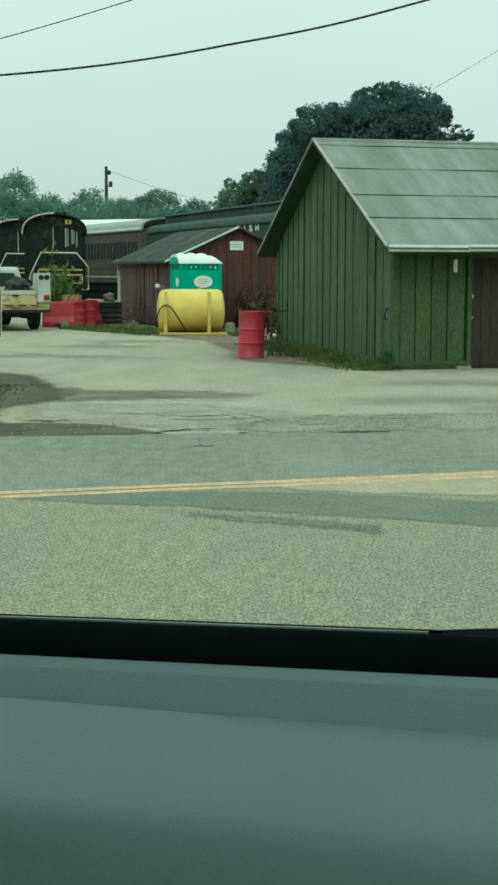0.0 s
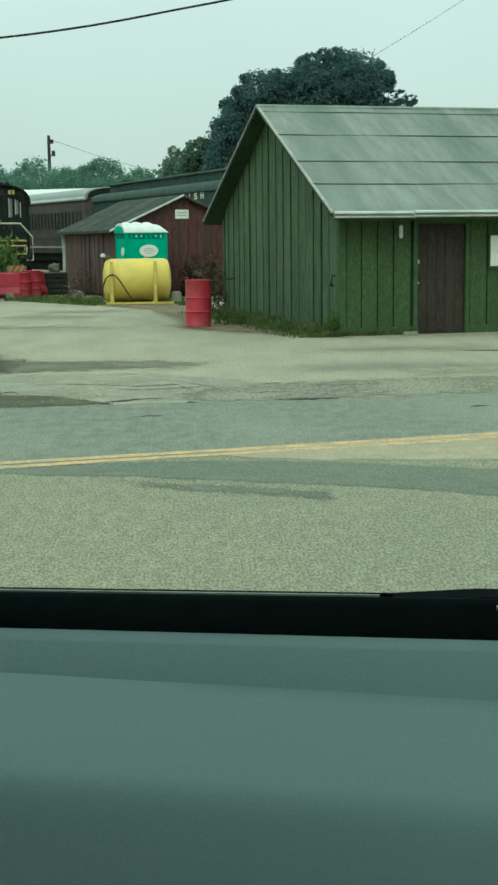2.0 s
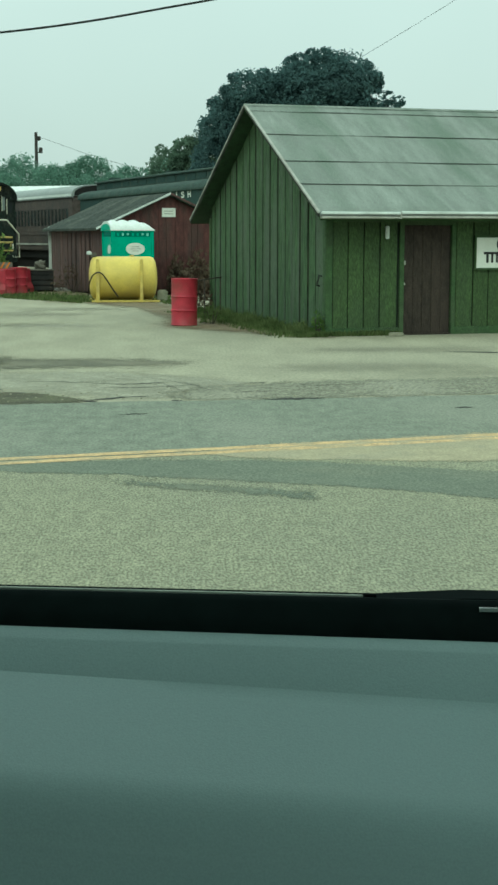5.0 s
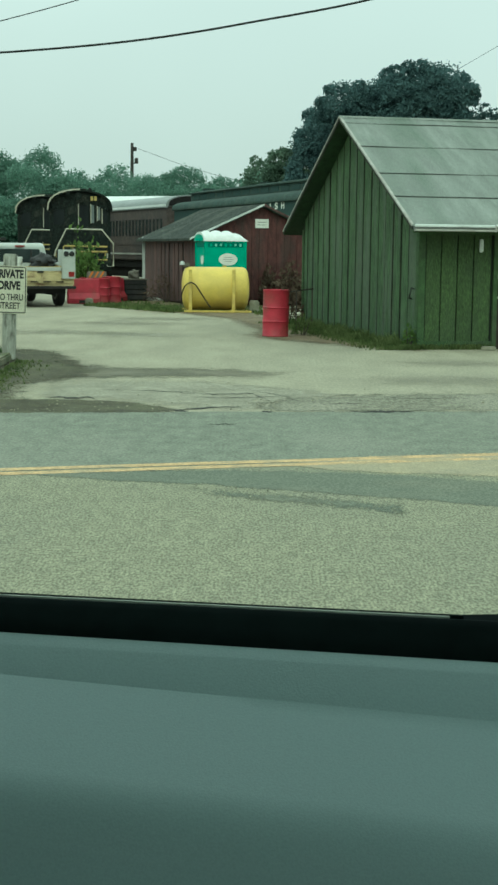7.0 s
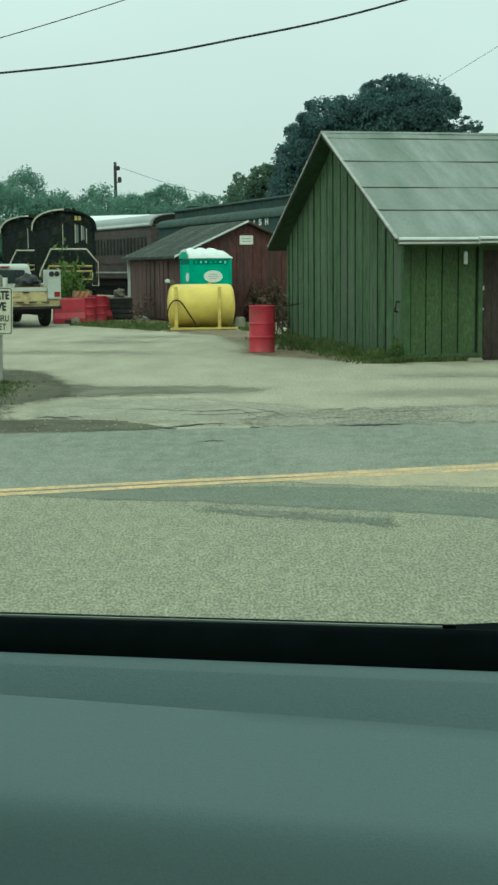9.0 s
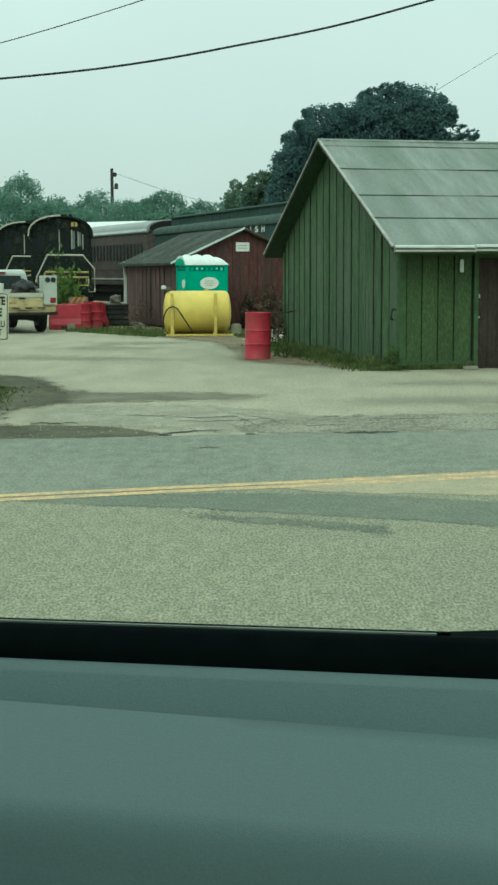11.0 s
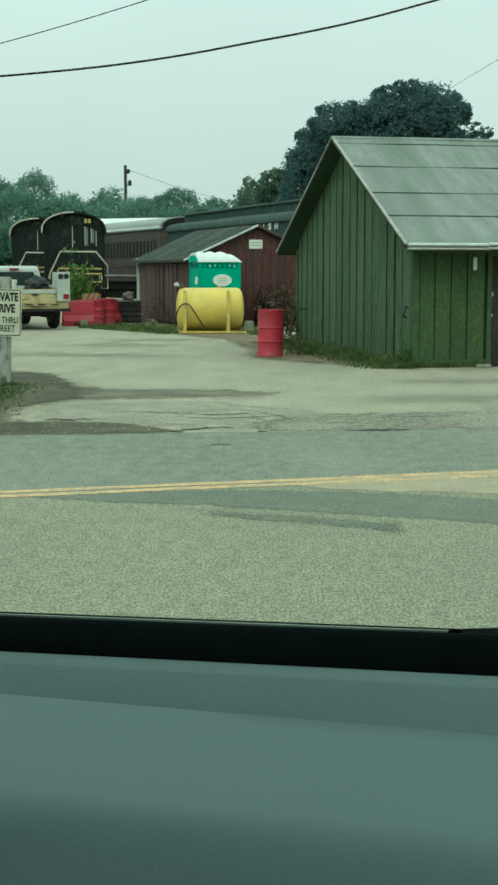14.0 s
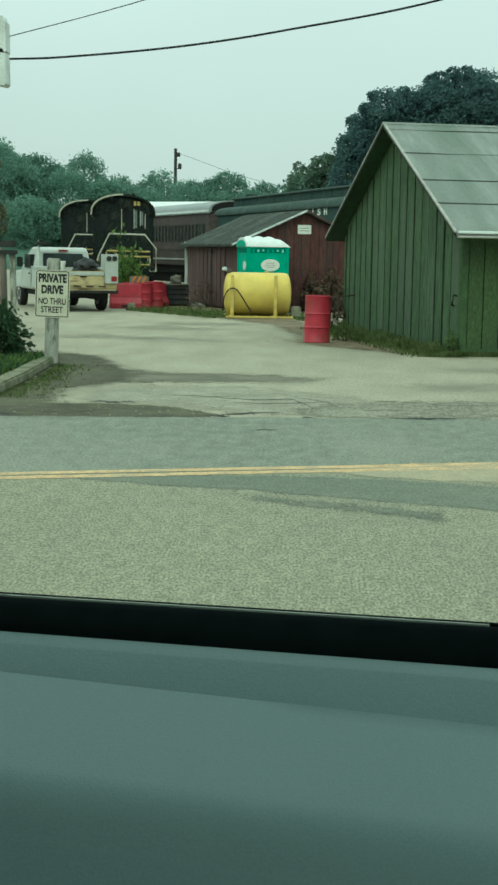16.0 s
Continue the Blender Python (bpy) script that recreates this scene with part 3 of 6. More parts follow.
# tracks, scuffs and drying mud over the packed gravel
rd = random.Random(3)
for i in range(16):
    cx, cy = rd.uniform(-5.5, 7.0), rd.uniform(17.5, 38.0)
    w, h = rd.uniform(0.6, 2.2), rd.uniform(0.3, 1.1)
    pts = [(cx + w * math.cos(a) * rd.uniform(0.7, 1.2), cy + h * math.sin(a) * rd.uniform(0.6, 1.3)) for a in [k * math.pi / 4 for k in range(8)]]
    if cx > -2.0 and 23.0 < cy < 39.0:
        continue
    ragged("mud_scuff", pts, 0.0014 + 0.0001 * i, "scuff" if i % 2 else "scuff_pale", 0.8, 0.15, label="faint scuffed mud on the packed gravel", category="dirt")
ragged("dry_grass_verge", [(-6.2, 45.5), (-4.4, 42.5), (-2.7, 38.8), (-2.5, 40.5), (-0.6, 41.5), (0.5, 44.0), (-3.0, 50), (-6.0, 50)], 0.0042, "soil", 0.9, 0.2, label="thin dry grass and soil before the sheds", category="grass")

ragged("bare_soil", [(-2.6, 39.4), (-0.8, 35.6), (0.0, 30.8), (-0.15, 28.6), (0.1, 27.6), (0.9, 26.7), (2.2, 25.0), (2.8, 24.75), (2.6, 25.6), (1.3, 29.0), (0.8, 33.0), (-0.2, 38.2), (-0.6, 40.5)], 0.0090, "soil_brown", 0.5, 0.14, label="bare brown soil before the tank and round the drum", category="soil")


# ---- the green barn ----
BARN = pose(2.779, 25.145, 0, 0, 0, 12.6)
BW, BL, EAVE_Z, RIDGE_Z, RAKE, OVER = 8.376, 15.0, 2.172, 4.400, 0.33, 0.566
SLOPE = (RIDGE_Z - EAVE_Z) / (BW / 2 + OVER)


def roof_z(y):
    return RIDGE_Z - SLOPE * abs(y - BW / 2)


barn = thing("barn", "green vertical-board barn with grey roll roofing", "barn", BARN)
# backing walls, near-black to paint shade between the boards; doorway through the front one
T = 0.10
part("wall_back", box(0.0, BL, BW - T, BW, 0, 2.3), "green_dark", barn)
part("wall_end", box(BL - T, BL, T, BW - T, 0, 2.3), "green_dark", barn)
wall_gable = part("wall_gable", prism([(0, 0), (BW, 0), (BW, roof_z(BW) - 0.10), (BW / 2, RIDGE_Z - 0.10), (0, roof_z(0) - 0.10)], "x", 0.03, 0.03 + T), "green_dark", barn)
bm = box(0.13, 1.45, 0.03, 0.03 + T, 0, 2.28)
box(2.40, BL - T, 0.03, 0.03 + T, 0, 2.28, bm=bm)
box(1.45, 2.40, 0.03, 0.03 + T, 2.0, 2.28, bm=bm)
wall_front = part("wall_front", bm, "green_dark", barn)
# skirting, corner boards and the frieze under the eave
part("skirt_board", box(0.02, 1.40, -0.022, 0.004, 0.0, 0.14, 0.004), "green_trim", barn)
part("skirt_board", box(2.46, BL, -0.022, 0.004, 0.0, 0.14, 0.004), "green_trim", barn)
part("corner_board", box(-0.025, 0.10, -0.03, 0.002, 0.0, 2.2, 0.005), "green_trim", barn)
part("corner_board", box(-0.03, 0.0, 0.0, 0.12, 0.0, 2.2, 0.005), "green_trim", barn)
part("frieze_board", box(0.0, BL, -0.03, 0.0, 2.02, 2.24), "green_trim", barn)
part("corner_board", box(-0.03, 0.0, BW - 0.12, BW, 0.0, 2.2, 0.005), "green_trim", barn)

# door
part("door_frame", box(1.38, 1.46, -0.035, 0.10, 0, 2.02, 0.004), "green_trim", barn)
part("door_frame", box(2.39, 2.47, -0.035, 0.10, 0, 2.02, 0.004), "green_trim", barn)
part("door_frame", box(1.462, 2.388, -0.035, 0.10, 1.97, 2.03, 0.004), "green_trim", barn)
door = part("door", box(1.47, 2.38, 0.03, 0.07, 0.03, 1.965, 0.004), "door_brown", barn, "dark brown weathered plank door")
for i in range(5):
    x = 1.475 + i * 0.18
    part("plank", box(x, x + 0.172, 0.016, 0.029, 0.035, 1.96, 0.003), "door_brown", door)
part("hinge", box(1.468, 1.505, 0.008, 0.016, 1.26, 1.33), "grey_trim", door)
part("hinge", box(1.468, 1.500, 0.008, 0.016, 0.90, 0.94), "grey_trim", door)
part("door_sill", box(1.47, 2.38, -0.06, 0.06, 0.0, 0.03, 0.006), "door_brown", barn)

# small fittings on the wall
part("wall_lamp_tube", box(1.09, 1.155, -0.08, -0.024, 1.72, 1.95, 0.012), "white_metal", barn, "small white tube fixture")
part("wall_hook", tube([(-0.03, 0.20, 1.06), (-0.09, 0.16, 1.08), (-0.11, 0.16, 0.98), (-0.09, 0.28, 0.90), (-0.03, 0.32, 0.88)], 0.015, 6), "black_paint", barn, "dark iron hook")

# roof: one deck and five lapped courses on each slope
for side in (0, 1):
    def at(s, x, up=0.0, side=side):
        """s: 0 at the ridge, 1 at the eave."""
        run = BW / 2 + OVER
        y = BW / 2 - s * run if side == 0 else BW / 2 + s * run
        return Vector((x, y, RIDGE_Z - s * (RIDGE_Z - EAVE_Z) + up))

    bm = bmesh.new()
    c = [bm.verts.new(at(s, x, u)) for s in (0.0, 1.0) for x in (-RAKE, BL + RAKE) for u in (-0.09, -0.012)]
    for a in ((0, 1, 3, 2), (4, 6, 7, 5), (0, 4, 5, 1), (2, 3, 7, 6), (1, 5, 7, 3), (0, 2, 6, 4)):
        bm.faces.new([c[i] for i in a])
    bmesh.ops.recalc_face_normals(bm, faces=bm.faces[:])
    # deck green is darkened to hold the shade under the overhang
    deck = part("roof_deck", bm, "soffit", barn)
    cuts = (0.0, 0.07, 0.310, 0.565, 0.770, 1.0)
    for k, (s0, s1) in enumerate(zip(cuts, cuts[1:])):
        bm = bmesh.new()
        grid = []
        nx = 76
        for i in range(nx + 1):
            x = -RAKE - 0.02 + (BL + 2 * RAKE + 0.04) * i / nx
            wob = 0.005 * noise.noise(Vector((x * 0.9, k * 5, side)))
            col = []
            for j in range(5):
                s = s0 + (s1 - s0) * j / 4 + (wob if j == 4 and k < 4 else 0)
                up = 0.004 + 0.010 * j / 4 + 0.016 * noise.noise(Vector((x * 0.55, s * 9, k + 3 * side))) * (0.3 + 0.7 * math.sin(math.pi * j / 4))
                col.append((bm.verts.new(at(s, x, up)), None))
            low = bm.verts.new(at(s1 + (wob if k < 4 else 0.004), x, -0.006))
            grid.append([c0 for c0, _ in col] + [low])
        for p, q in zip(grid, grid[1:]):
            for j in range(5):
                bm.faces.new((p[j], p[j + 1], q[j + 1], q[j]))
        bmesh.ops.recalc_face_normals(bm, faces=bm.faces[:])
        ob = smooth(part("roofing_course", bm, "roofing", deck), 50)
        if sum(p.normal.z for p in ob.data.polygons) < 0:
            ob.data.flip_normals()
        if side == 0 and k < 4:
            # tar line under the lap, broken here and there
            bm = bmesh.new()
            row = []
            for i in range(nx + 1):
                x = -RAKE + (BL + 2 * RAKE) * i / nx
                wob = 0.005 * noise.noise(Vector((x * 0.9, k * 5, side)))
                w = 0.0036 * max(0.10, 0.70 + 1.2 * noise.noise(Vector((x * 0.8, k * 3 + 0.5, 2)))) * (0.6 if k in (0,) else 1)
                row.append((bm.verts.new(at(s1 + wob + 0.001, x, 0.024)), bm.verts.new(at(s1 + wob + 0.001 + w, x, 0.022))))
            for (a, b), (c0, d) in zip(row, row[1:]):
                bm.faces.new((a, b, d, c0))
            part("lap_line", bm, "roof_lap", deck, "dark tarred lap of the roofing")
    # rake boards and drip edge at the gable end
    bm = bmesh.new()
    v = [bm.verts.new(at(s, x, u)) for s in (0.0, 1.0) for x in (-RAKE - 0.028, -RAKE) for u in (-0.075, -0.013)]
    for a in ((0, 1, 3, 2), (4, 6, 7, 5), (0, 4, 5, 1), (2, 3, 7, 6), (1, 5, 7, 3), (0, 2, 6, 4)):
        bm.faces.new([v[i] for i in a])
    bmesh.ops.recalc_face_normals(bm, faces=bm.faces[:])
    part("rake_board", bm, "dark_rake", barn)
    bm = bmesh.new()
    v = [bm.verts.new(at(s, x, u)) for s in (0.0, 1.0) for x in (-RAKE - 0.036, -RAKE + 0.012) for u in (-0.014, 0.018)]
    for a in ((0, 1, 3, 2), (4, 6, 7, 5), (0, 4, 5, 1), (2, 3, 7, 6), (1, 5, 7, 3), (0, 2, 6, 4)):
        bm.faces.new([v[i] for i in a])
    bmesh.ops.recalc_face_normals(bm, faces=bm.faces[:])
    part("drip_edge", bm, "grey_trim", barn, "pale metal drip edge")
part("ridge_cap", prism([(BW / 2 - 0.07, RIDGE_Z - 0.015), (BW / 2, RIDGE_Z + 0.03), (BW / 2 + 0.07, RIDGE_Z - 0.015), (BW / 2, RIDGE_Z - 0.01)], "x", -RAKE - 0.03, BL + RAKE), "roofing", barn)

# gutter in two lengths that meet beside the door
GZ = EAVE_Z - 0.045
for x0, x1, dz in ((-RAKE, 1.12, 0.0), (1.14, BL + RAKE, 0.012)):
    # grey body paints the shadow band between white lip and foot
    prof = [(-OVER - 0.105, GZ + 0.016 + dz), (-OVER - 0.10, GZ - 0.012 + dz), (-OVER - 0.085, GZ - 0.018 + dz), (-OVER - 0.005, GZ - 0.018 + dz), (-OVER - 0.005, GZ + 0.03 + dz),
            (-OVER - 0.02, GZ + 0.03 + dz), (-OVER - 0.02, GZ - 0.008 + dz), (-OVER - 0.08, GZ - 0.008 + dz), (-OVER - 0.09, GZ + 0.016 + dz)]
    gut = part("gutter", prism(prof, "x", x0, x1), "gutter_grey", barn, "metal gutter with its shadow band painted grey")
    part("gutter_bead", prism([(-OVER - 0.125, GZ + 0.018 + dz), (-OVER - 0.092, GZ + 0.018 + dz), (-OVER - 0.092, GZ + 0.052 + dz), (-OVER - 0.112, GZ + 0.060 + dz), (-OVER - 0.125, GZ + 0.050 + dz)], "x", x0, x1), "white_metal", gut, "bright white rolled lip")
    part("gutter_foot", prism([(-OVER - 0.112, GZ - 0.019 + dz), (-OVER - 0.118, GZ - 0.050 + dz), (-OVER - 0.01, GZ - 0.060 + dz), (-OVER - 0.01, GZ - 0.019 + dz)], "x", x0 + 0.01, x1), "grey_trim", gut)
part("gutter_bracket", box(1.115, 1.145, -OVER - 0.13, -OVER, GZ - 0.06, GZ + 0.055), "grey_trim", barn)
part("fascia_board", box(-RAKE, BL + RAKE, -OVER, -OVER + 0.03, EAVE_Z - 0.13, EAVE_Z - 0.03), "green_trim", barn)
bm = bmesh.new()
for i in range(24):
    x = -0.1 + i * 0.65
    box(x, x + 0.06, -OVER + 0.03, 0.0, EAVE_Z - 0.06, EAVE_Z + 0.02, bm=bm)
# tails take the same shade-dark green as the wall backing
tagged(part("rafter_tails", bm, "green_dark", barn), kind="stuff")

# sign on the front wall
sign = thing("wall_sign", "white painted board sign with black capital letters", "sign", BARN @ pose(2.86, -0.06, 1.20))
part("board", box(0, 2.3, 0, 0.035, 0, 0.55, 0.004), "sign_white", sign)
for a in ((-0.03, 2.33, -0.035, 0.0), (-0.03, 2.33, 0.55, 0.585)):
    part("frame_strip", box(a[0], a[1], -0.008, 0.034, a[2], a[3]), "green_trim", sign)
part("frame_strip", box(-0.03, -0.001, -0.008, 0.034, 0, 0.55), "green_trim", sign)
part("frame_strip", box(2.301, 2.33, -0.008, 0.034, 0, 0.55), "green_trim", sign)
lettering("OIL", 0.262, "black_paint", sign, pose(0.395, -0.004, 0.285, 90), width=0.265, bold=0.04)
lettering("TITUSVILLE", 0.255, "black_paint", sign, pose(0.145, -0.004, 0.055, 90), width=1.11, bold=0.045)


# ---- things in the yard ----
def drum(label, m, h=0.92, r=0.29):
    t = thing("barrel", label, "barrel", m)
    prof = [(r * 0.93, 0.0), (r, 0.012), (r * 1.03, 0.02), (r, 0.03)]
    for z in (0.33, 0.62):
        prof += [(r * 0.985, z * h - 0.03), (r * 1.0, z * h - 0.012), (r * 1.045, z * h), (r * 1.0, z * h + 0.012), (r * 0.985, z * h + 0.03)]
    prof += [(r, h - 0.03), (r * 1.035, h - 0.018), (r * 1.03, h - 0.004), (r * 0.97, h), (r * 0.95, h - 0.02)]
    bm = turned(prof, 28)
    for v in bm.verts:
        k = 1 + 0.045 * noise.noise(Vector((v.co.x * 3 + m.translation.x, v.co.y * 3, v.co.z * 3.2)))
        v.co.x, v.co.y = v.co.x * k, v.co.y * k
    smooth(part("shell", bm, "red_plastic", t), 50)
    part("bung", turned([(0.035, h - 0.02), (0.035, h - 0.005), (0.025, h)], 12, m=pose(0.15, 0.05, 0)), "black_paint", t)
    return t


drum("faded red steel drum standing beside the barn", pose(0.275, 28.4, 0, 0, 0.8, 20), 0.945, 0.262)

# yellow tank
tank = thing("fuel_tank", "yellow horizontal steel tank on a low frame", "tank", pose(-1.30, 39.5, 0, 0, 0, 6))
R = 0.592
prof = [(0.02, -0.93), (R * 0.45, -0.925), (R * 0.8, -0.885), (R * 0.95, -0.83), (R, -0.74), (R, -0.2), (R, 0.3), (R, 0.74), (R * 0.95, 0.83), (R * 0.8, 0.885), (R * 0.45, 0.925), (0.02, 0.93)]
smooth(part("vessel", turned(prof, 40, m=pose(0, 0, 0.66, 0, 90, 0)), "yellow_tank", tank), 60)
for x in (-0.73, 0.46):
    part("upright", box(x - 0.045, x + 0.045, -0.66, -0.60, 0.0, 1.18, 0.008), "yellow_steel", tank)
    part("upright", box(x - 0.045, x + 0.045, 0.60, 0.66, 0.0, 1.18, 0.008), "yellow_steel", tank)
    part("cradle", box(x - 0.05, x + 0.05, -0.66, 0.66, 0.03, 0.10, 0.008), "yellow_steel", tank)
part("rail", box(-0.9, 0.95, -0.70, -0.62, 0.02, 0.075, 0.006), "yellow_steel", tank)
part("rail", box(-0.9, 0.95, 0.62, 0.70, 0.02, 0.075, 0.006), "yellow_steel", tank)
part("pump", box(-0.92, -0.72, -0.12, 0.10, 1.235, 1.36, 0.03), "grey_wood", tank, "small grey pump")
smooth(part("pump_cap", turned([(0.07, 0), (0.075, 0.05), (0.05, 0.09), (0.01, 0.1)], 14, m=pose(-0.93, -0.1, 1.30)), "white_metal", tank))
part("filler_cap", turned([(0.06, 1.23), (0.06, 1.28), (0.045, 1.29)], 14, m=pose(0.25, 0, 0)), "yellow_steel", tank)
hose = [(-0.95, 0.0, 0.20), (-0.97, -0.25, 0.34), (-0.95, -0.48, 0.55), (-0.89, -0.62, 0.72), (-0.80, -0.69, 0.81), (-0.70, -0.71, 0.83), (-0.60, -0.70, 0.78), (-0.50, -0.69, 0.64), (-0.38, -0.68, 0.45), (-0.27, -0.68, 0.28), (-0.18, -0.69, 0.16)]
smooth(part("hose", tube(hose, 0.018, 8), "hose", tank, "black rubber hose"), 80)

# concrete block beside the tank
tagged(part("concrete_block", box(-0.36, -0.07, 39.35, 39.7, 0, 0.33, 0.04), "concrete"), "small weathered concrete block on the ground", "block")

# portable toilet behind the tank
toilet = thing("portable_toilet", "teal plastic portable toilet with a white domed roof", "portable toilet", pose(-1.265, 43.05, 0, 0, 0, 16) @ Matrix.Diagonal((1.07, 1.07, 1.0, 1)))
part("base", box(-0.60, 0.60, -0.58, 0.58, 0.0, 0.14, 0.02), "black_paint", toilet)
body = part("body", box(-0.58, 0.58, -0.56, 0.56, 0.14, 2.00, 0.03), "teal", toilet)
part("corner_post", box(-0.605, -0.53, -0.585, -0.51, 0.14, 2.0, 0.015), "teal", toilet)
part("corner_post", box(0.53, 0.605, -0.585, -0.51, 0.14, 2.0, 0.015), "teal", toilet)
part("corner_post", box(-0.605, -0.53, 0.51, 0.585, 0.14, 2.0, 0.015), "teal", toilet)
part("vent_band", box(-0.50, 0.50, -0.572, -0.556, 1.80, 1.93, 0.004), "teal_dark", toilet)
for i in range(7):
    x = -0.42 + i * 0.14
    part("vent_slat", box(x - 0.03, x + 0.03, -0.585, -0.572, 1.815 + 0.012 * (i % 3), 1.905, 0.004), "teal_pale" if i in (1, 2, 5, 6) else "teal", toilet)
part("vent_band", box(-0.592, -0.576, -0.46, 0.46, 1.80, 1.93, 0.004), "teal_dark", toilet)
bm = bmesh.new()
bmesh.ops.create_cone(bm, cap_ends=True, segments=36, radius1=0.5, radius2=0.5, depth=0.02)
bmesh.ops.transform(bm, matrix=pose(0.07, -0.572, 1.44, 90, 0, 0) @ Matrix.Diagonal((0.54, 0.36, 1, 1)), verts=bm.verts[:])
badge = part("badge", bm, "sign_white", toilet, "white oval badge with faint marks")
for z, w in ((1.50, 0.22), (1.44, 0.30), (1.38, 0.20)):
    part("mark", box(0.07 - w / 2, 0.07 + w / 2, -0.588, -0.583, z - 0.011, z + 0.011), "grey_trim", badge)
bm = bmesh.new()
bmesh.ops.create_cone(bm, cap_ends=True, segments=28, radius1=0.5, radius2=0.5, depth=0.02)
bmesh.ops.transform(bm, matrix=pose(-0.584, -0.22, 1.42, 0, 90, 0) @ Matrix.Diagonal((0.26, 0.32, 1, 1)), verts=bm.verts[:])
part("badge", bm, "sign_white", toilet, "white oval badge with faint marks")
# roof with four shallow lobes
bm = bmesh.new()
grid = []
for i in range(33):
    x = -0.63 + 1.26 * i / 32
    col = []
    for j in range(17):
        y = -0.61 + 1.22 * j / 16
        # an arched barrel: open arch at one end, sloping away at the other
        f = (1 - max(0.0, x / 0.63) ** 2.4) * (1 - abs(y / 0.61) ** 2.2)
        z = 2.0 + 0.30 * max(0, f) ** 0.6 * (0.80 + 0.20 * abs(math.sin(4 * math.pi * (x + 0.63) / 1.26)) if x > -0.5 else 0.86)
        col.append(bm.verts.new((x, y, z)))
    grid.append(col)
for p, q in zip(grid, grid[1:]):
    for j in range(16):
        bm.faces.new((p[j], q[j], q[j + 1], p[j + 1]))
r = bmesh.ops.extrude_face_region(bm, geom=bm.faces[:])
for v in r["geom"]:
    if isinstance(v, bmesh.types.BMVert):
        v.co.z = 1.975
bmesh.ops.recalc_face_normals(bm, faces=bm.faces[:])
smooth(part("roof", bm, "roof_white", toilet, "white translucent domed roof"), 50)
part("roof_arch", prism([(0.54 * math.cos(math.pi * k / 14), 1.98 + 0.20 * math.sin(math.pi * k / 14) ** 0.8) for k in range(15)], "x", -0.648, -0.632), "teal", toilet, "teal arched end panel")

# ---- the red shed ----
SHED = pose(-2.07, 44.0, 0, 0, 0, 18.6)
SW, SL, SE, SR = 4.3, 6.5, 2.15, 3.12
shed = thing("shed", "weathered red board shed with a low dark roof", "shed", SHED)
part("wall_gable", prism([(0, 0), (SW, 0), (SW, SE), (SW / 2, SR - 0.06), (0, SE)], "y", 0.03, 0.10), "red_wood", shed)
part("wall_rear", prism([(0, 0), (SW, 0), (SW, SE), (SW / 2, SR - 0.06), (0, SE)], "y", SL - 0.08, SL), "red_wood", shed)
wall_side = part("wall_side", box(0.03, 0.10, 0.10, SL - 0.08, 0, SE), "door_brown", shed)
part("wall_side", box(SW - 0.1, SW - 0.03, 0.10, SL - 0.08, 0, SE), "red_wood", shed)
part("corner_trim", box(-0.07, 0.02, SL - 0.05, SL + 0.03, 0, SE, 0.005), "white_metal", shed, "white corner trim")
for s in (-1, 1):
    bm = bmesh.new()
    k = (SR - SE) / (SW / 2)
    ov, og = 0.25, 0.22
    xa, xb = SW / 2, SW / 2 + s * (SW / 2 + ov)
    za, zb = SR + 0.03, SR + 0.03 - k * (SW / 2 + ov)
    v = [bm.verts.new(p) for p in ((xa, -og, za), (xa, SL + og, za), (xb, SL + og, zb), (xb, -og, zb), (xa, -og, za - 0.08), (xa, SL + og, za - 0.08), (xb, SL + og, zb - 0.08), (xb, -og, zb - 0.08))]
    for a in ((0, 1, 2, 3), (4, 7, 6, 5), (0, 3, 7, 4), (1, 5, 6, 2), (0, 4, 5, 1), (3, 2, 6, 7)):
        bm.faces.new([v[i] for i in a])
    bmesh.ops.recalc_face_normals(bm, faces=bm.faces[:])
    part("roof", bm, "shed_roof", shed)
    bm = bmesh.new()
    v = [bm.verts.new(p) for p in ((xa, -og - 0.03, za + 0.01), (xb, -og - 0.03, zb + 0.01), (xb, -og - 0.002, zb + 0.01), (xa, -og - 0.002, za + 0.01),
                                   (xa, -og - 0.03, za - 0.05), (xb, -og - 0.03, zb - 0.05), (xb, -og - 0.002, zb - 0.05), (xa, -og - 0.002, za - 0.05))]
    for a in ((0, 1, 2, 3), (4, 7, 6, 5), (0, 4, 5, 1), (1, 5, 6, 2), (2, 6, 7, 3), (3, 7, 4, 0)):
        bm.faces.new([v[i] for i in a])
    bmesh.ops.recalc_face_normals(bm, faces=bm.faces[:])
    part("rake_board", bm, "white_metal" if s < 0 else "brown_wood", shed)
part("gable_plate", box(SW / 2 - 0.22, SW / 2 + 0.22, -0.03, -0.004, 2.41, 2.69, 0.004), "sign_white", shed, "white plate with faded marks")
for z in (2.50, 2.58):
    part("plate_mark", box(SW / 2 - 0.15, SW / 2 + 0.14, -0.034, -0.031, z, z + 0.022), "grey_trim", shed)
for y0 in (1.35, 3.05):
    d = part("shed_door", box(-0.020, -0.004, y0, y0 + 1.50, 0.05, 1.95, 0.003), "black_paint", shed, "weathered brown plank door with open joints")
    for k in range(3):
        ya = y0 + 0.05 + k * 0.49
        part("plank", box(-0.042, -0.021, ya, ya + 0.36 + 0.03 * (k % 2), 0.07, 1.93, 0.004), "brown_wood", d)
    part("latch", box(-0.06, -0.043, y0 + 1.28, y0 + 1.34, 1.0, 1.06), "black_paint", d)
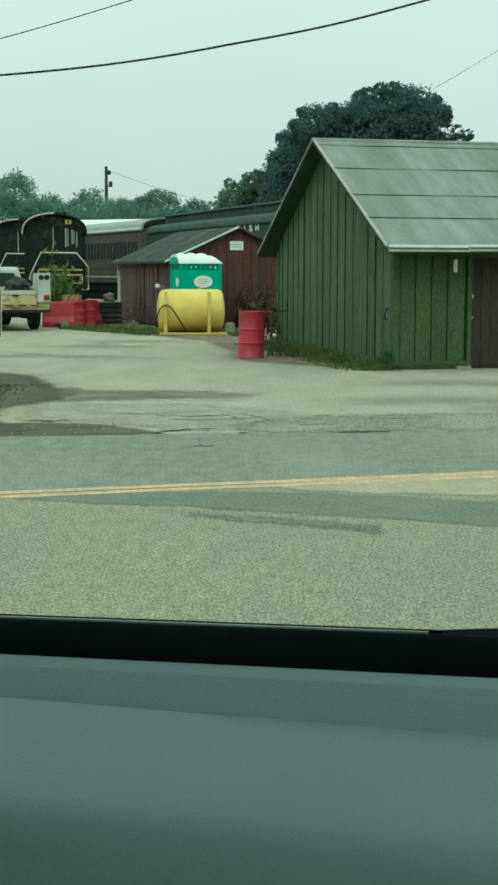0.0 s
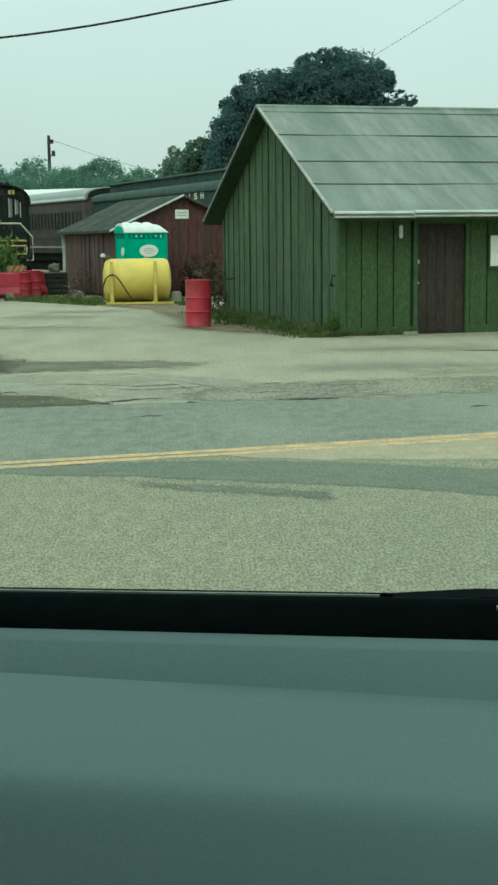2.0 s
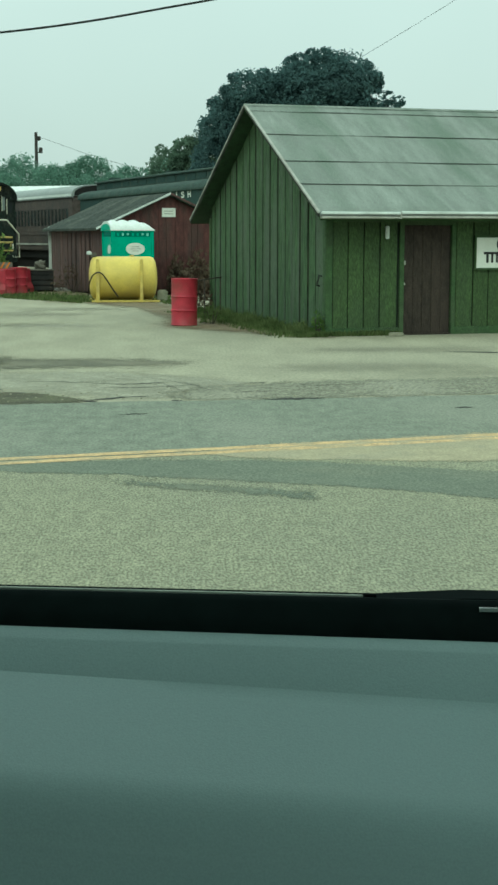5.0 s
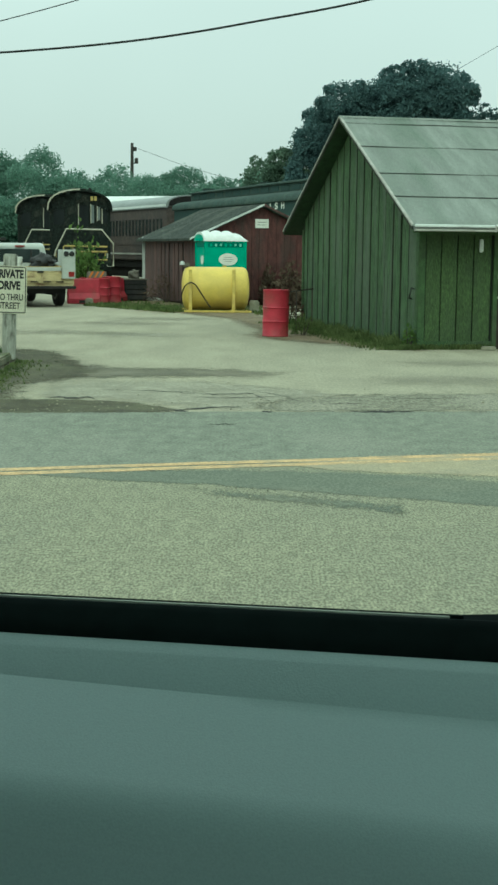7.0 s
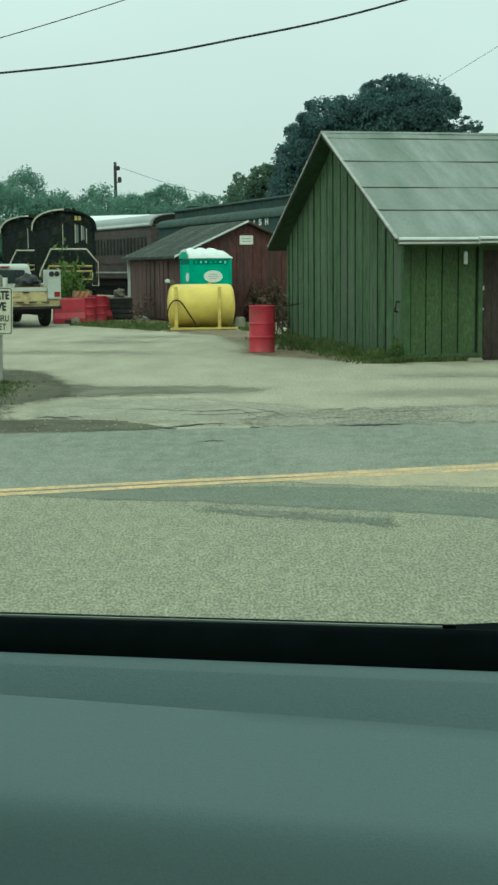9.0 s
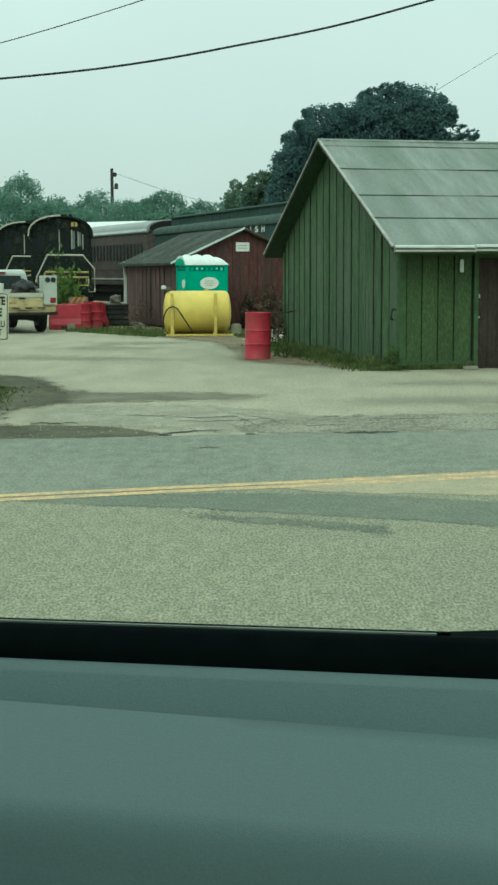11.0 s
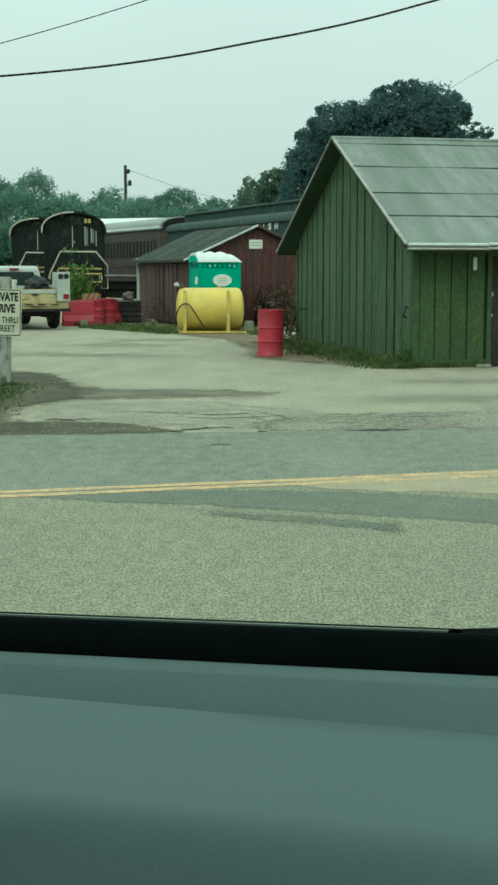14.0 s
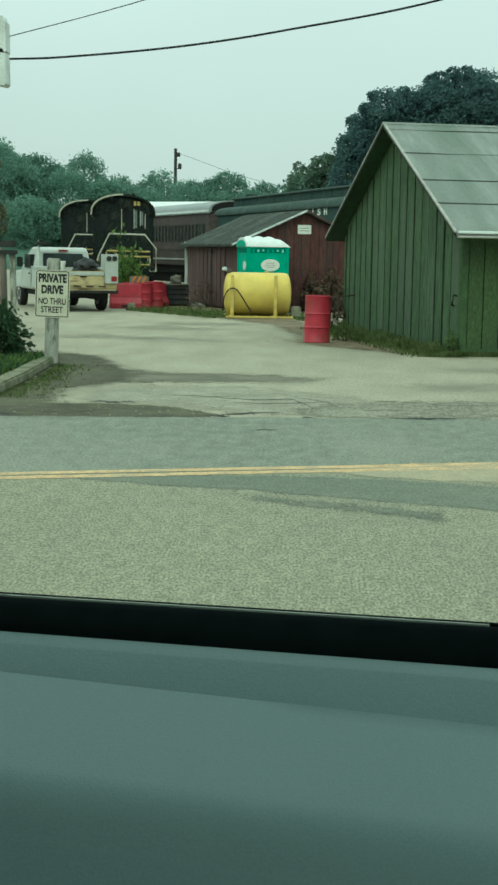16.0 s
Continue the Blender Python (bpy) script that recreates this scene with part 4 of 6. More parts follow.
part("downspout", tube([(-0.10, SL - 0.09, SE), (-0.10, SL - 0.09, 0.32), (-0.11, SL - 0.25, 0.22), (-0.12, SL - 1.1, 0.20)], 0.028, 8), "white_metal", shed, "white downspout with an elbow at its foot")


# ---- the railway yard behind ----
def wheelset(parent, x, y, z, r=0.42):
    t = part("wheel", turned([(r * 0.3, -0.06), (r, -0.06), (r, 0.02), (r * 1.06, 0.03), (r * 1.06, 0.06), (r * 0.3, 0.06)], 20, m=pose(x, y, z, 90, 0, 0)), "loco_dark", parent)
    return smooth(t, 40)


def arch(w, z0, z1, steps=14, lip=0.0):
    """Half section of an arched roof, from side to side."""
    return [(-w * math.cos(math.pi * i / steps), z0 + (z1 - z0) * math.sin(math.pi * i / steps) ** 0.75) for i in range(steps + 1)]


def locomotive(m, label):
    """A switcher seen from its cab end; local x across, y along it away from the cab end."""
    t = thing("locomotive", label, "locomotive", m)
    half = 1.52
    part("underframe", box(-1.45, 1.45, -1.6, 11.0, 0.95, 1.25, 0.03), "loco_dark", t)
    for y in (0.4, 2.6, 7.2, 9.4):
        for x in (-0.75, 0.75):
            wheelset(t, x, y, 0.52, 0.5)
    part("truck_frame", box(-1.1, 1.1, -0.3, 3.3, 0.35, 0.85, 0.08), "loco_dark", t)
    part("truck_frame", box(-1.1, 1.1, 6.5, 10.1, 0.35, 0.85, 0.08), "loco_dark", t)
    # cab
    cab = part("cab", prism([(-half, 1.25), (half, 1.25), (half, 3.42), *arch(half, 3.42, 4.22)[::-1][1:-1], (-half, 3.42)], "y", 0.0, 3.0), "loco_black", t, "sooty black riveted cab")
    roof = arch(half + 0.10, 3.40, 4.32)
    inner = arch(half + 0.02, 3.36, 4.25)
    smooth(part("roof", prism(roof + inner[::-1], "y", -0.25, 3.2), "loco_black", t), 40)
    # pale half-arch stands in for sky light on the roof's left slope
    edge_o, edge_i = arch(half + 0.13, 3.42, 4.37)[0:8], arch(half + 0.06, 3.40, 4.30)[0:8]
    part("roof_edge_stripe", prism(edge_o + edge_i[::-1], "y", -0.29, -0.252), "pale_rail", t, "pale strip painting the skylit roof slope")
    # two narrow panes are coloured pale to paint sky showing in the glass
    for x0, x1, z0, z1 in ((-0.06, 0.40, 2.72, 3.65), (0.56, 0.70, 2.85, 3.65), (0.88, 1.00, 2.98, 3.58), (1.12, 1.36, 2.85, 3.45), (-1.32, -0.78, 2.75, 3.45)):
        w = part("window", box(x0, x1, -0.02, 0.004, z0, z1), "glass_pale" if 0.5 < x0 < 1.0 else "loco_glass", cab)
        part("window_frame", box(x0 - 0.04, x0, -0.05, 0.003, z0 - 0.04, z1 + 0.04), "pale_rail" if x0 > -0.7 else "loco_black", w)
        part("window_frame", box(x1, x1 + 0.03, -0.05, 0.003, z0 - 0.04, z1 + 0.04), "loco_black", w)
        part("window_frame", box(x0, x1, -0.05, 0.003, z1, z1 + 0.04), "loco_black", w)
    part("side_window", box(-half - 0.015, -half + 0.005, 0.5, 1.4, 2.6, 3.3), "glass_dark", cab)
    for x in (0.52, 0.70):
        part("number_bar", box(x, x + 0.13, -0.30, -0.25, 3.84, 4.03), "loco_yellow", t)
    part("headlight", turned([(0.13, 0), (0.16, 0.1), (0.16, 0.16)], 16, m=pose(-0.1, -0.25, 4.02, 90, 0, 0)), "loco_black", t)
    # end platform, rails and steps
    part("end_sill", box(-1.5, 1.5, -1.75, -1.6, 0.70, 1.30, 0.02), "loco_black", t)
    part("coupler", box(-0.16, 0.16, -2.2, -1.75, 0.82, 1.08, 0.05), "loco_dark", t)
    rail = [(-1.28, -1.72, 1.35), (-1.21, -1.72, 1.60), (-0.70, -1.72, 2.55), (1.04, -1.72, 2.53), (1.60, -1.72, 1.92), (1.60, -1.72, 0.92), (1.30, -1.72, 0.92), (1.30, -1.72, 1.5)]
    part("handrail", tube(rail, 0.038, 8), "pale_rail", t, "bent pale yellow handrail")
    part("handrail", tube([(-0.86, -1.74, 1.68), (-0.80, -1.74, 1.80), (1.30, -1.74, 1.78), (1.30, -1.74, 1.56), (-0.76, -1.74, 1.56), (-0.86, -1.74, 1.68)], 0.04, 8), "loco_yellow", t, "worn yellow handrail")
    for i, z in enumerate((1.18, 0.86, 0.55)):
        part("step", box(0.55, 1.3, -1.85, -1.76, z, z + 0.06), "loco_yellow" if i == 0 else "loco_black", t)
        part("step", box(-1.3, -0.6, -1.85, -1.76, z, z + 0.06), "loco_black", t)
    part("bell", turned([(0.14, 0), (0.1, 0.15), (0.05, 0.2)], 12, m=pose(0.5, 0.8, 4.25)), "loco_black", t)
    for x in (-1.40, 1.40):
        part("grab_iron", tube([(x, -0.02, 1.5), (x, -0.09, 1.55), (x, -0.09, 2.5), (x, -0.02, 2.55)], 0.02, 6), "loco_black", t)
        part("marker_lamp", turned([(0.06, 0), (0.08, 0.05), (0.06, 0.14)], 12, m=pose(x * 0.93, -0.05, 3.45, 90, 0, 0)), "loco_black", t)
    dr = part("end_door", box(-0.62, -0.02, -0.035, 0.0, 1.3, 2.38, 0.01), "loco_black", t)
    part("door_handle", rod((-0.12, -0.07, 1.75), (-0.12, -0.07, 1.95), 0.015), "pale_rail", dr)
    part("horn", turned([(0.03, 0), (0.04, 0.25), (0.09, 0.38)], 12, m=pose(-0.6, -0.05, 4.16, 90, 0, 0)), "loco_black", t)
    for k in range(4):
        x = -1.2 + k * 0.8
        part("stanchion", rod((x, -1.68, 1.28), (x, -1.68, 1.75 if abs(x) < 1.0 else 1.5), 0.025), "loco_yellow", t)
    part("chain", tube([(-0.4, -1.75, 1.70), (-0.2, -1.76, 1.60), (0.0, -1.76, 1.57), (0.2, -1.76, 1.60), (0.4, -1.75, 1.70)], 0.015, 5), "pale_rail", t)
    part("rain_strip", tube([(-half - 0.05, -0.05, 3.40), (-half - 0.05, 3.0, 3.40)], 0.03, 5), "pale_rail", t)
    # hood beyond the cab
    part("hood", box(-0.95, 0.95, 3.05, 10.6, 1.25, 3.5, 0.08), "loco_black", t)
    part("stack", rod((0, 5.5, 3.5), (0, 5.5, 3.95), 0.2, 14), "loco_black", t)
    part("exhaust_vent", box(-0.4, 0.4, 1.0, 1.8, 4.25, 4.42, 0.04), "loco_black", t)
    return t


locomotive(pose(-8.45, 66.0, 0.0, 0, 0, 8) @ Matrix.Diagonal((0.92, 0.95, 1.02, 1)), "black switcher locomotive with worn yellow end handrails")
locomotive(pose(-12.15, 79.6, 0.0, 0, 0, 8) @ Matrix.Diagonal((1.0, 1.0, 1.07, 1)), "black locomotive with a pale roof edge, behind the pickup truck")


def coach(name, a, b, width, eave, top, side, roof, label, windows, clerestory=False, wz=(2.15, 2.95)):
    """A passenger car from a to b along the near side of its track."""
    a, b = Vector((*a, 0)), Vector((*b, 0))
    d = b - a
    n = d.length
    t = thing(name, label, "railway car", Matrix.Translation(a) @ Matrix.Rotation(math.atan2(d.y, d.x), 4, "Z"))
    part("body", box(0, n, 0, width, 1.15, eave, 0.04), side, t)
    part("underframe", box(0.3, n - 0.3, 0.2, width - 0.2, 0.75, 1.148), "loco_dark", t)
    # black blocks added to fill the shaded gap beneath the body
    part("equipment_box", box(min(4.2, n * 0.3), max(n - 4.2, n * 0.7), 0.35, width - 0.35, 0.22, 0.76, 0.04), "loco_dark", t)
    part("brake_rigging", box(0.5, n - 0.5, width * 0.45, width * 0.55, 0.18, 0.76, 0.03), "loco_dark", t)
    for x in (1.4, 3.4, n - 3.4, n - 1.4):
        wheelset(t, x, 0.6, 0.47, 0.46)
    part("truck_frame", box(0.9, 3.9, 0.25, 0.5, 0.4, 0.85, 0.05), "loco_dark", t)
    part("truck_frame", box(n - 3.9, n - 0.9, 0.25, 0.5, 0.4, 0.85, 0.05), "loco_dark", t)
    h = width / 2
    prof = [(h - (h + 0.08) * math.cos(math.pi * i / 16), eave - 0.02 + ((top if not clerestory else top - 0.42) - eave) * math.sin(math.pi * i / 16) ** 0.7) for i in range(17)]
    smooth(part("roof", prism(prof, "x", -0.12, n + 0.12), roof, t), 40)
    if clerestory:
        z0 = eave + (top - 0.42 - eave) * 0.7
        part("clerestory", prism([(h - 0.75, z0), (h + 0.75, z0), (h + 0.75, top - 0.12), (h + 0.5, top - 0.02), (h, top), (h - 0.5, top - 0.02), (h - 0.75, top - 0.12)], "x", 0.5, n - 0.2), roof, t)
        part("clerestory_eave", box(0.45, n - 0.15, h - 0.86, h - 0.74, top - 0.15, top - 0.10), roof, t)
        for i in range(int(n / 1.2)):
            x = 1.0 + i * 1.2
            part("clerestory_pane", box(x, x + 0.9, h - 0.765, h - 0.749, z0 + 0.12, top - 0.2), "car_green", t)
    part("roof_eave", box(-0.1, n + 0.1, -0.10, 0.02, eave - 0.10, eave - 0.02, 0.01), roof, t)
    part("belt_rail", box(0, n, -0.025, 0.0, 1.95, 2.03), side, t)
    for x, w in windows(n):
        p = part("window", box(x, x + w, -0.014, 0.002, *wz), "glass_dark", t)
        part("window_frame", box(x - 0.05, x, -0.03, 0.001, wz[0] - 0.03, wz[1] + 0.03), side, p)
        part("window_frame", box(x + w, x + w + 0.05, -0.03, 0.001, wz[0] - 0.03, wz[1] + 0.03), side, p)
    part("vestibule", box(n - 0.02, n + 0.55, 0.5, width - 0.5, 1.0, eave - 0.15, 0.06), "loco_dark", t)
    return t


brown = coach("passenger_coach", (-10.9, 86.0), (-4.87, 72.4), 2.9, 3.92, 4.52, "coach_side", "coach_roof", "faded brown passenger coach with a silver arched roof",
      lambda n: [(0.5 + i * 0.56, 0.34) for i in range(int(n / 0.56) - 1)], wz=(2.45, 3.28))
LEN = math.hypot(6.03, 13.6)
part("side_sill", box(0.1, LEN - 0.1, -0.04, -0.002, 1.44, 1.53), "grey_trim", brown, "pale worn sill strip")
part("roof_band", box(-0.1, LEN + 0.1, -0.13, -0.085, 3.88, 4.00, 0.01), "roof_white", brown, "bright strip along the eave")
part("roof_end", prism([(1.45 - 1.40 * math.cos(math.pi * i / 16), 3.92 + 0.52 * math.sin(math.pi * i / 16) ** 0.7) for i in range(17)], "x", LEN + 0.121, LEN + 0.14), "loco_dark", brown, "dark end under the roof")
green = coach("dining_car", (-4.31, 69.4), (4.6, 44.5), 2.9, 3.70, 4.52, "car_green", "car_green_roof", "dark green clerestory railway car with white letters",
              lambda n: [(1.6 + i * 1.7, 1.1) for i in range(int(n / 1.7) - 1)], True)
for ch, x, w in (("I", 13.62, 0.09), ("S", 14.18, 0.34), ("H", 14.90, 0.34)):
    lettering(ch, 0.34, "sign_white", green, pose(x, -0.012, 3.27, 90), "letter", w)
for x in (11.3, 12.1, 12.9):
    part("letter_bar", box(x, x + 0.3, -0.012, -0.002, 3.29, 3.50), "sign_white", green)
part("roof_vent", box(1.4, 1.9, 1.0, 1.5, 4.42, 4.62, 0.04), "car_green_roof", green)
part("roof_vent", box(9.4, 9.8, 1.0, 1.5, 4.45, 4.6, 0.04), "car_green_roof", green)
# bright roof of a car on a farther track
coach("passenger_coach", (-14.0, 96.5), (-6.9, 93.0), 2.9, 4.3, 5.25, "coach_side", "roof_white", "railway coach with a white roof on a farther track", lambda n: [(1.0 + i * 1.0, 0.6) for i in range(int(n) - 1)])

# rails on their ballast
for a, b, w in (((-7.6, 62.5), (-13.6, 86.5), 1.435),):
    d = Vector((b[0] - a[0], b[1] - a[1], 0))
    t = thing("railway_track", "rusty rails of a yard track on ballast", "track", Matrix.Translation((a[0], a[1], 0)) @ Matrix.Rotation(math.atan2(d.y, d.x), 4, "Z"), kind="structure")
    for s in (-1, 1):
        part("rail", box(0, d.length, s * w / 2 - 0.035, s * w / 2 + 0.035, 0.0, 0.02, 0.0), "loco_dark", t)

# ---- pickup truck ----
truck = thing("pickup_truck", "white service pickup with a rusty yellowed utility bed", "pickup truck", pose(-6.45, 41.3, 0, 0, 0, 22) @ Matrix.Diagonal((1.04, 1.16, 1.04, 1)))
# local: x across, y ahead; the rear bumper at y = 0
part("chassis", box(-0.75, 0.75, 0.1, 5.1, 0.38, 0.58, 0.02), "loco_dark", truck)
for x in (-0.80, 0.80):
    for y in (1.05, 4.35):
        w = smooth(part("wheel", turned([(0.16, -0.11), (0.34, -0.11), (0.37, -0.07), (0.37, 0.07), (0.34, 0.11), (0.16, 0.11)], 24, m=pose(x, y, 0.37, 0, 90, 0)), "rubber", truck), 40)
        smooth(part("rim", turned([(0.05, -0.10), (0.19, -0.118), (0.2, -0.09), (0.2, 0.09), (0.19, 0.118), (0.05, 0.10)], 16, m=pose(x, y, 0.37, 0, 90, 0)), "grey_trim", w), 40)
# cab, from a side profile
prof = [(2.35, 0.55), (5.25, 0.55), (5.32, 0.75), (5.28, 1.02), (4.3, 1.10), (3.95, 1.14), (3.45, 1.72), (3.25, 1.80), (2.55, 1.80), (2.42, 1.72), (2.36, 1.15)]
cab = part("cab", prism(prof, "x", -0.92, 0.92), "truck_white", truck, "white painted cab")
for v in cab.data.vertices:
    if v.co.z > 1.16:
        v.co.x *= 1 - 0.30 * (v.co.z - 1.14)
mod = cab.modifiers.new("round", "BEVEL")
mod.width, mod.segments = 0.06, 3
smooth(cab, 35)
part("rear_window", box(-0.60, 0.60, 2.345, 2.40, 1.22, 1.62, 0.02), "glass_dark", truck)
part("side_window", box(-0.93, -0.80, 2.62, 3.45, 1.18, 1.58, 0.01), "loco_glass", truck)
dr = part("door", box(-0.935, -0.918, 2.55, 3.85, 0.62, 1.13, 0.01), "truck_white", truck)
part("handle", box(-0.955, -0.936, 2.66, 2.80, 1.0, 1.04), "black_paint", dr)
part("side_mirror", box(-1.16, -0.98, 3.42, 3.50, 1.20, 1.50, 0.02), "black_paint", truck)
part("mirror_arm", rod((-0.92, 3.46, 1.3), (-1.0, 3.46, 1.32), 0.015), "black_paint", truck)
# utility bed
part("bed_floor", box(-0.95, 0.95, 0.05, 2.25, 0.58, 0.68), "truck_rust", truck)
for x0, x1 in ((-0.98, -0.62), (0.62, 0.98)):
    bx = part("tool_box", box(x0, x1, 0.05, 2.22, 0.62, 1.18, 0.015), "truck_rust" if x0 > 0 else "truck_white", truck, "rust-streaked yellowed tool box" if x0 > 0 else "")
    part("box_lid", box(x0 - 0.01, x1 + 0.01, 0.04, 2.24, 1.18, 1.24, 0.01), "truck_white", bx)
tg = part("tailgate", box(-0.61, 0.61, 0.02, 0.07, 0.66, 1.14, 0.01), "truck_rust", truck, "rust-streaked yellowed tailgate")
part("gate_rib", box(-0.60, 0.60, 0.0, 0.02, 1.02, 1.12, 0.006), "truck_white", tg)
part("gate_rib", box(-0.55, -0.1, -0.004, 0.02, 0.74, 0.95, 0.01), "truck_rust", tg)
part("gate_rib", box(0.02, 0.5, -0.004, 0.02, 0.74, 0.95, 0.01), "truck_rust", tg)
cabinet = part("corner_cabinet", box(0.62, 1.0, -0.03, 0.45, 0.80, 1.62, 0.015), "truck_white", truck, "tall white corner cabinet")
for x in (0.73, 0.89):
    part("round_lamp", turned([(0.07, 0), (0.075, 0.02), (0.06, 0.035)], 16, m=pose(x, -0.03, 1.50, 90, 0, 0)), "black_paint", cabinet)
part("tail_lamp", box(0.80, 0.96, -0.05, -0.028, 0.86, 1.0, 0.008), "lamp_red", truck)
part("tail_lamp", box(-0.94, -0.80, 0.0, 0.045, 0.72, 0.90, 0.008), "lamp_red", truck)
part("gate_handle", box(-0.09, 0.09, -0.022, 0.0, 0.97, 1.01, 0.004), "black_paint", tg)
for x in (-0.66, -0.30, 0.06, 0.42):
    part("rust_patch_panel", box(x + 0.02, x + 0.24, -0.008, -0.003, 0.70, 0.73, 0.001), "door_brown", tg)
part("third_lamp", box(-0.14, 0.14, 2.34, 2.41, 1.68, 1.73, 0.006), "lamp_red", truck)
part("exhaust_pipe", rod((0.45, -0.05, 0.36), (0.45, 1.2, 0.36), 0.03), "loco_dark", truck)
part("rear_bumper", box(-0.95, 1.0, -0.12, 0.02, 0.52, 0.60, 0.02), "black_paint", truck)
part("rack_post", rod((-0.78, 2.15, 1.24), (-0.78, 2.15, 1.98), 0.03), "truck_white", truck)
part("rack_post", rod((0.30, 2.2, 1.24), (0.30, 2.2, 1.60), 0.03), "black_paint", truck)
part("vise", box(-0.88, -0.5, 1.9, 2.2, 1.86, 1.96, 0.02), "black_paint", truck)
bm = bmesh.new()
bmesh.ops.create_icosphere(bm, subdivisions=3, radius=1.0)
for v in bm.verts:
    k = 1 + 0.5 * noise.noise(v.co * 2.3)
    v.co = Vector((0.35 + v.co.x * 0.34 * k, 1.0 + v.co.y * 0.35 * k, 1.22 + v.co.z * 0.26 * k))
smooth(part("load_heap", bm, "black_paint", truck, "dark heap of tools"), 60)
part("white_bucket", turned([(0.12, 0), (0.14, 0.25), (0.13, 0.26)], 14, m=pose(-0.30, 1.4, 1.14)), "sign_white", truck)

# ---- a house whose roof shows over the barn's ridge ----
house = thing("house", "grey-roofed house beyond the barn", "house", pose(13.4, 62, 0))
part("wall", box(0.4, 11.6, 0.4, 7.6, 0, 6.9), "grey_trim", house)
part("gable_wall", prism([(0.4, 6.9), (11.6, 6.9), (6.0, 8.2)], "y", 0.4, 7.6), "grey_trim", house)
for s in (-1, 1):
    xa, xb = 6.0, 6.0 + s * 6.2
    part("roof", prism([(xa, 8.55), (xb, 7.05), (xb, 6.90), (xa, 8.38)], "y", 0.0, 8.0), "shed_roof", house)
for x in (2.2, 5.4, 8.6):
    w = part("window", box(x, x + 1.1, 0.36, 0.398, 4.3, 5.8), "glass_dark", house)
    part("sill", box(x - 0.08, x + 1.18, 0.30, 0.397, 4.2, 4.28), "white_metal", w)


# ---- barrels and clutter in front of the engines ----
def barrier(m, label):
    """A moulded red plastic road barrier."""
    t = thing("plastic_barrier", label, "barrier", m, "red barriers by the truck")
    b = part("shell", prism([(-0.24, 0), (0.24, 0), (0.24, 0.16), (0.14, 0.34), (0.11, 0.78), (-0.11, 0.78), (-0.14, 0.34), (-0.24, 0.16)], "x", -0.5, 0.5), "red_plastic", t)
    mod = b.modifiers.new("round", "BEVEL")
    mod.width, mod.segments = 0.03, 2
    part("cap", box(-0.09, 0.09, -0.07, 0.07, 0.78, 0.82, 0.015), "red_plastic", t)
    part("fork_slot", box(-0.15, 0.15, -0.245, -0.235, 0.03, 0.11), "black_paint", t)
    return t


b0 = barrier(pose(-5.62, 44.6, 0, 0, 0, 12), "faded red plastic barrier in a row beside the truck")
for x, y, r in ((-5.25, 46.0, -20), (-4.85, 46.6, 70), (-5.4, 45.6, 30)):
    copy_thing(b0, pose(x, y, 0, 0, 0, r))
drum("faded red plastic drum beside the red barriers", pose(-4.82, 45.5, 0, 0, 0, 0), 0.84, 0.29)
drum("faded red plastic drum beside the red barriers", pose(-5.12, 44.9, 0, 0, 0, 0), 0.80, 0.29)
tagged(part("concrete_block", box(-5.45, -5.22, 43.7, 43.9, 0, 0.2, 0.03), "concrete"), "small pale concrete block before the red barriers", "block")
# striped barricade boards lying on top
bar = thing("barricade", "orange and white striped barricade lying on the red barriers", "barricade", pose(-5.30, 45.4, 0.80, 0, 0, 10))
part("board", box(-0.30, 0.32, -0.02, 0.02, 0.0, 0.20, 0.004), "grey_wood", bar)
for i in range(3):
    x = -0.20 + i * 0.17
    part("stripe", prism([(x - 0.05, 0.005), (x + 0.01, 0.005), (x + 0.12, 0.195), (x + 0.06, 0.195)], "y", -0.027, -0.021), "orange", bar)
# dark crate and scrap by the shed corner
cr = thing("scrap_crate", "dark crate of scrap beside the shed corner", "crate", pose(-4.35, 47.6, 0, 0, 0, 10))
for i in range(4):
    part("board", box(-0.45, 0.45, -0.4, -0.37, 0.06 + i * 0.17, 0.20 + i * 0.17, 0.004), "black_paint", cr)
part("core", box(-0.44, 0.44, -0.36, 0.36, 0.0, 0.68, 0.02), "loco_dark", cr)
part("cover_board", box(-0.5, 0.5, -0.45, 0.4, 0.70, 0.74, 0.006), "grey_wood", cr)
sack = bmesh.new()
bmesh.ops.create_icosphere(sack, subdivisions=3, radius=0.25)
for v in sack.verts:
    v.co *= 1 + 0.9 * noise.noise(v.co * 6)
    v.co = Vector((v.co.x * 0.75 - 4.25, v.co.y * 0.6 + 47.5, max(0.745, v.co.z * 0.7 + 0.84)))
tagged(smooth(part("tarp_bundle", sack, "grey_wood"), 180), "grey crumpled tarpaulin bundle on the crate", "tarpaulin")
plank = thing("board_pile", "pale boards lying at the shed's corner", "boards", pose(-3.75, 47.9, 0, 0, 0, 20))
for i in range(3):
    part("board", box(-0.3, 0.45, -0.2 + i * 0.16, -0.06 + i * 0.16, 0.0, 0.05 + 0.03 * i, 0.004), "grey_trim", plank)
tagged(part("brick_scrap", box(3.90, 4.16, 25.02, 25.14, 0.0, 0.07, 0.015), "concrete"), "pale broken brick at the barn wall", "brick")

rl = thing("wooden_rail", "thin dark rail on stakes between the drum and the barn", "rail", pose(0.70, 29.6, 0))
part("bar", rod((-0.15, 0, 0.86), (0.45, 2.2, 0.88), 0.014), "bark", rl)
part("stake", rod((0.02, 0.05, 0), (0.02, 0.05, 0.9), 0.016), "bark", rl)
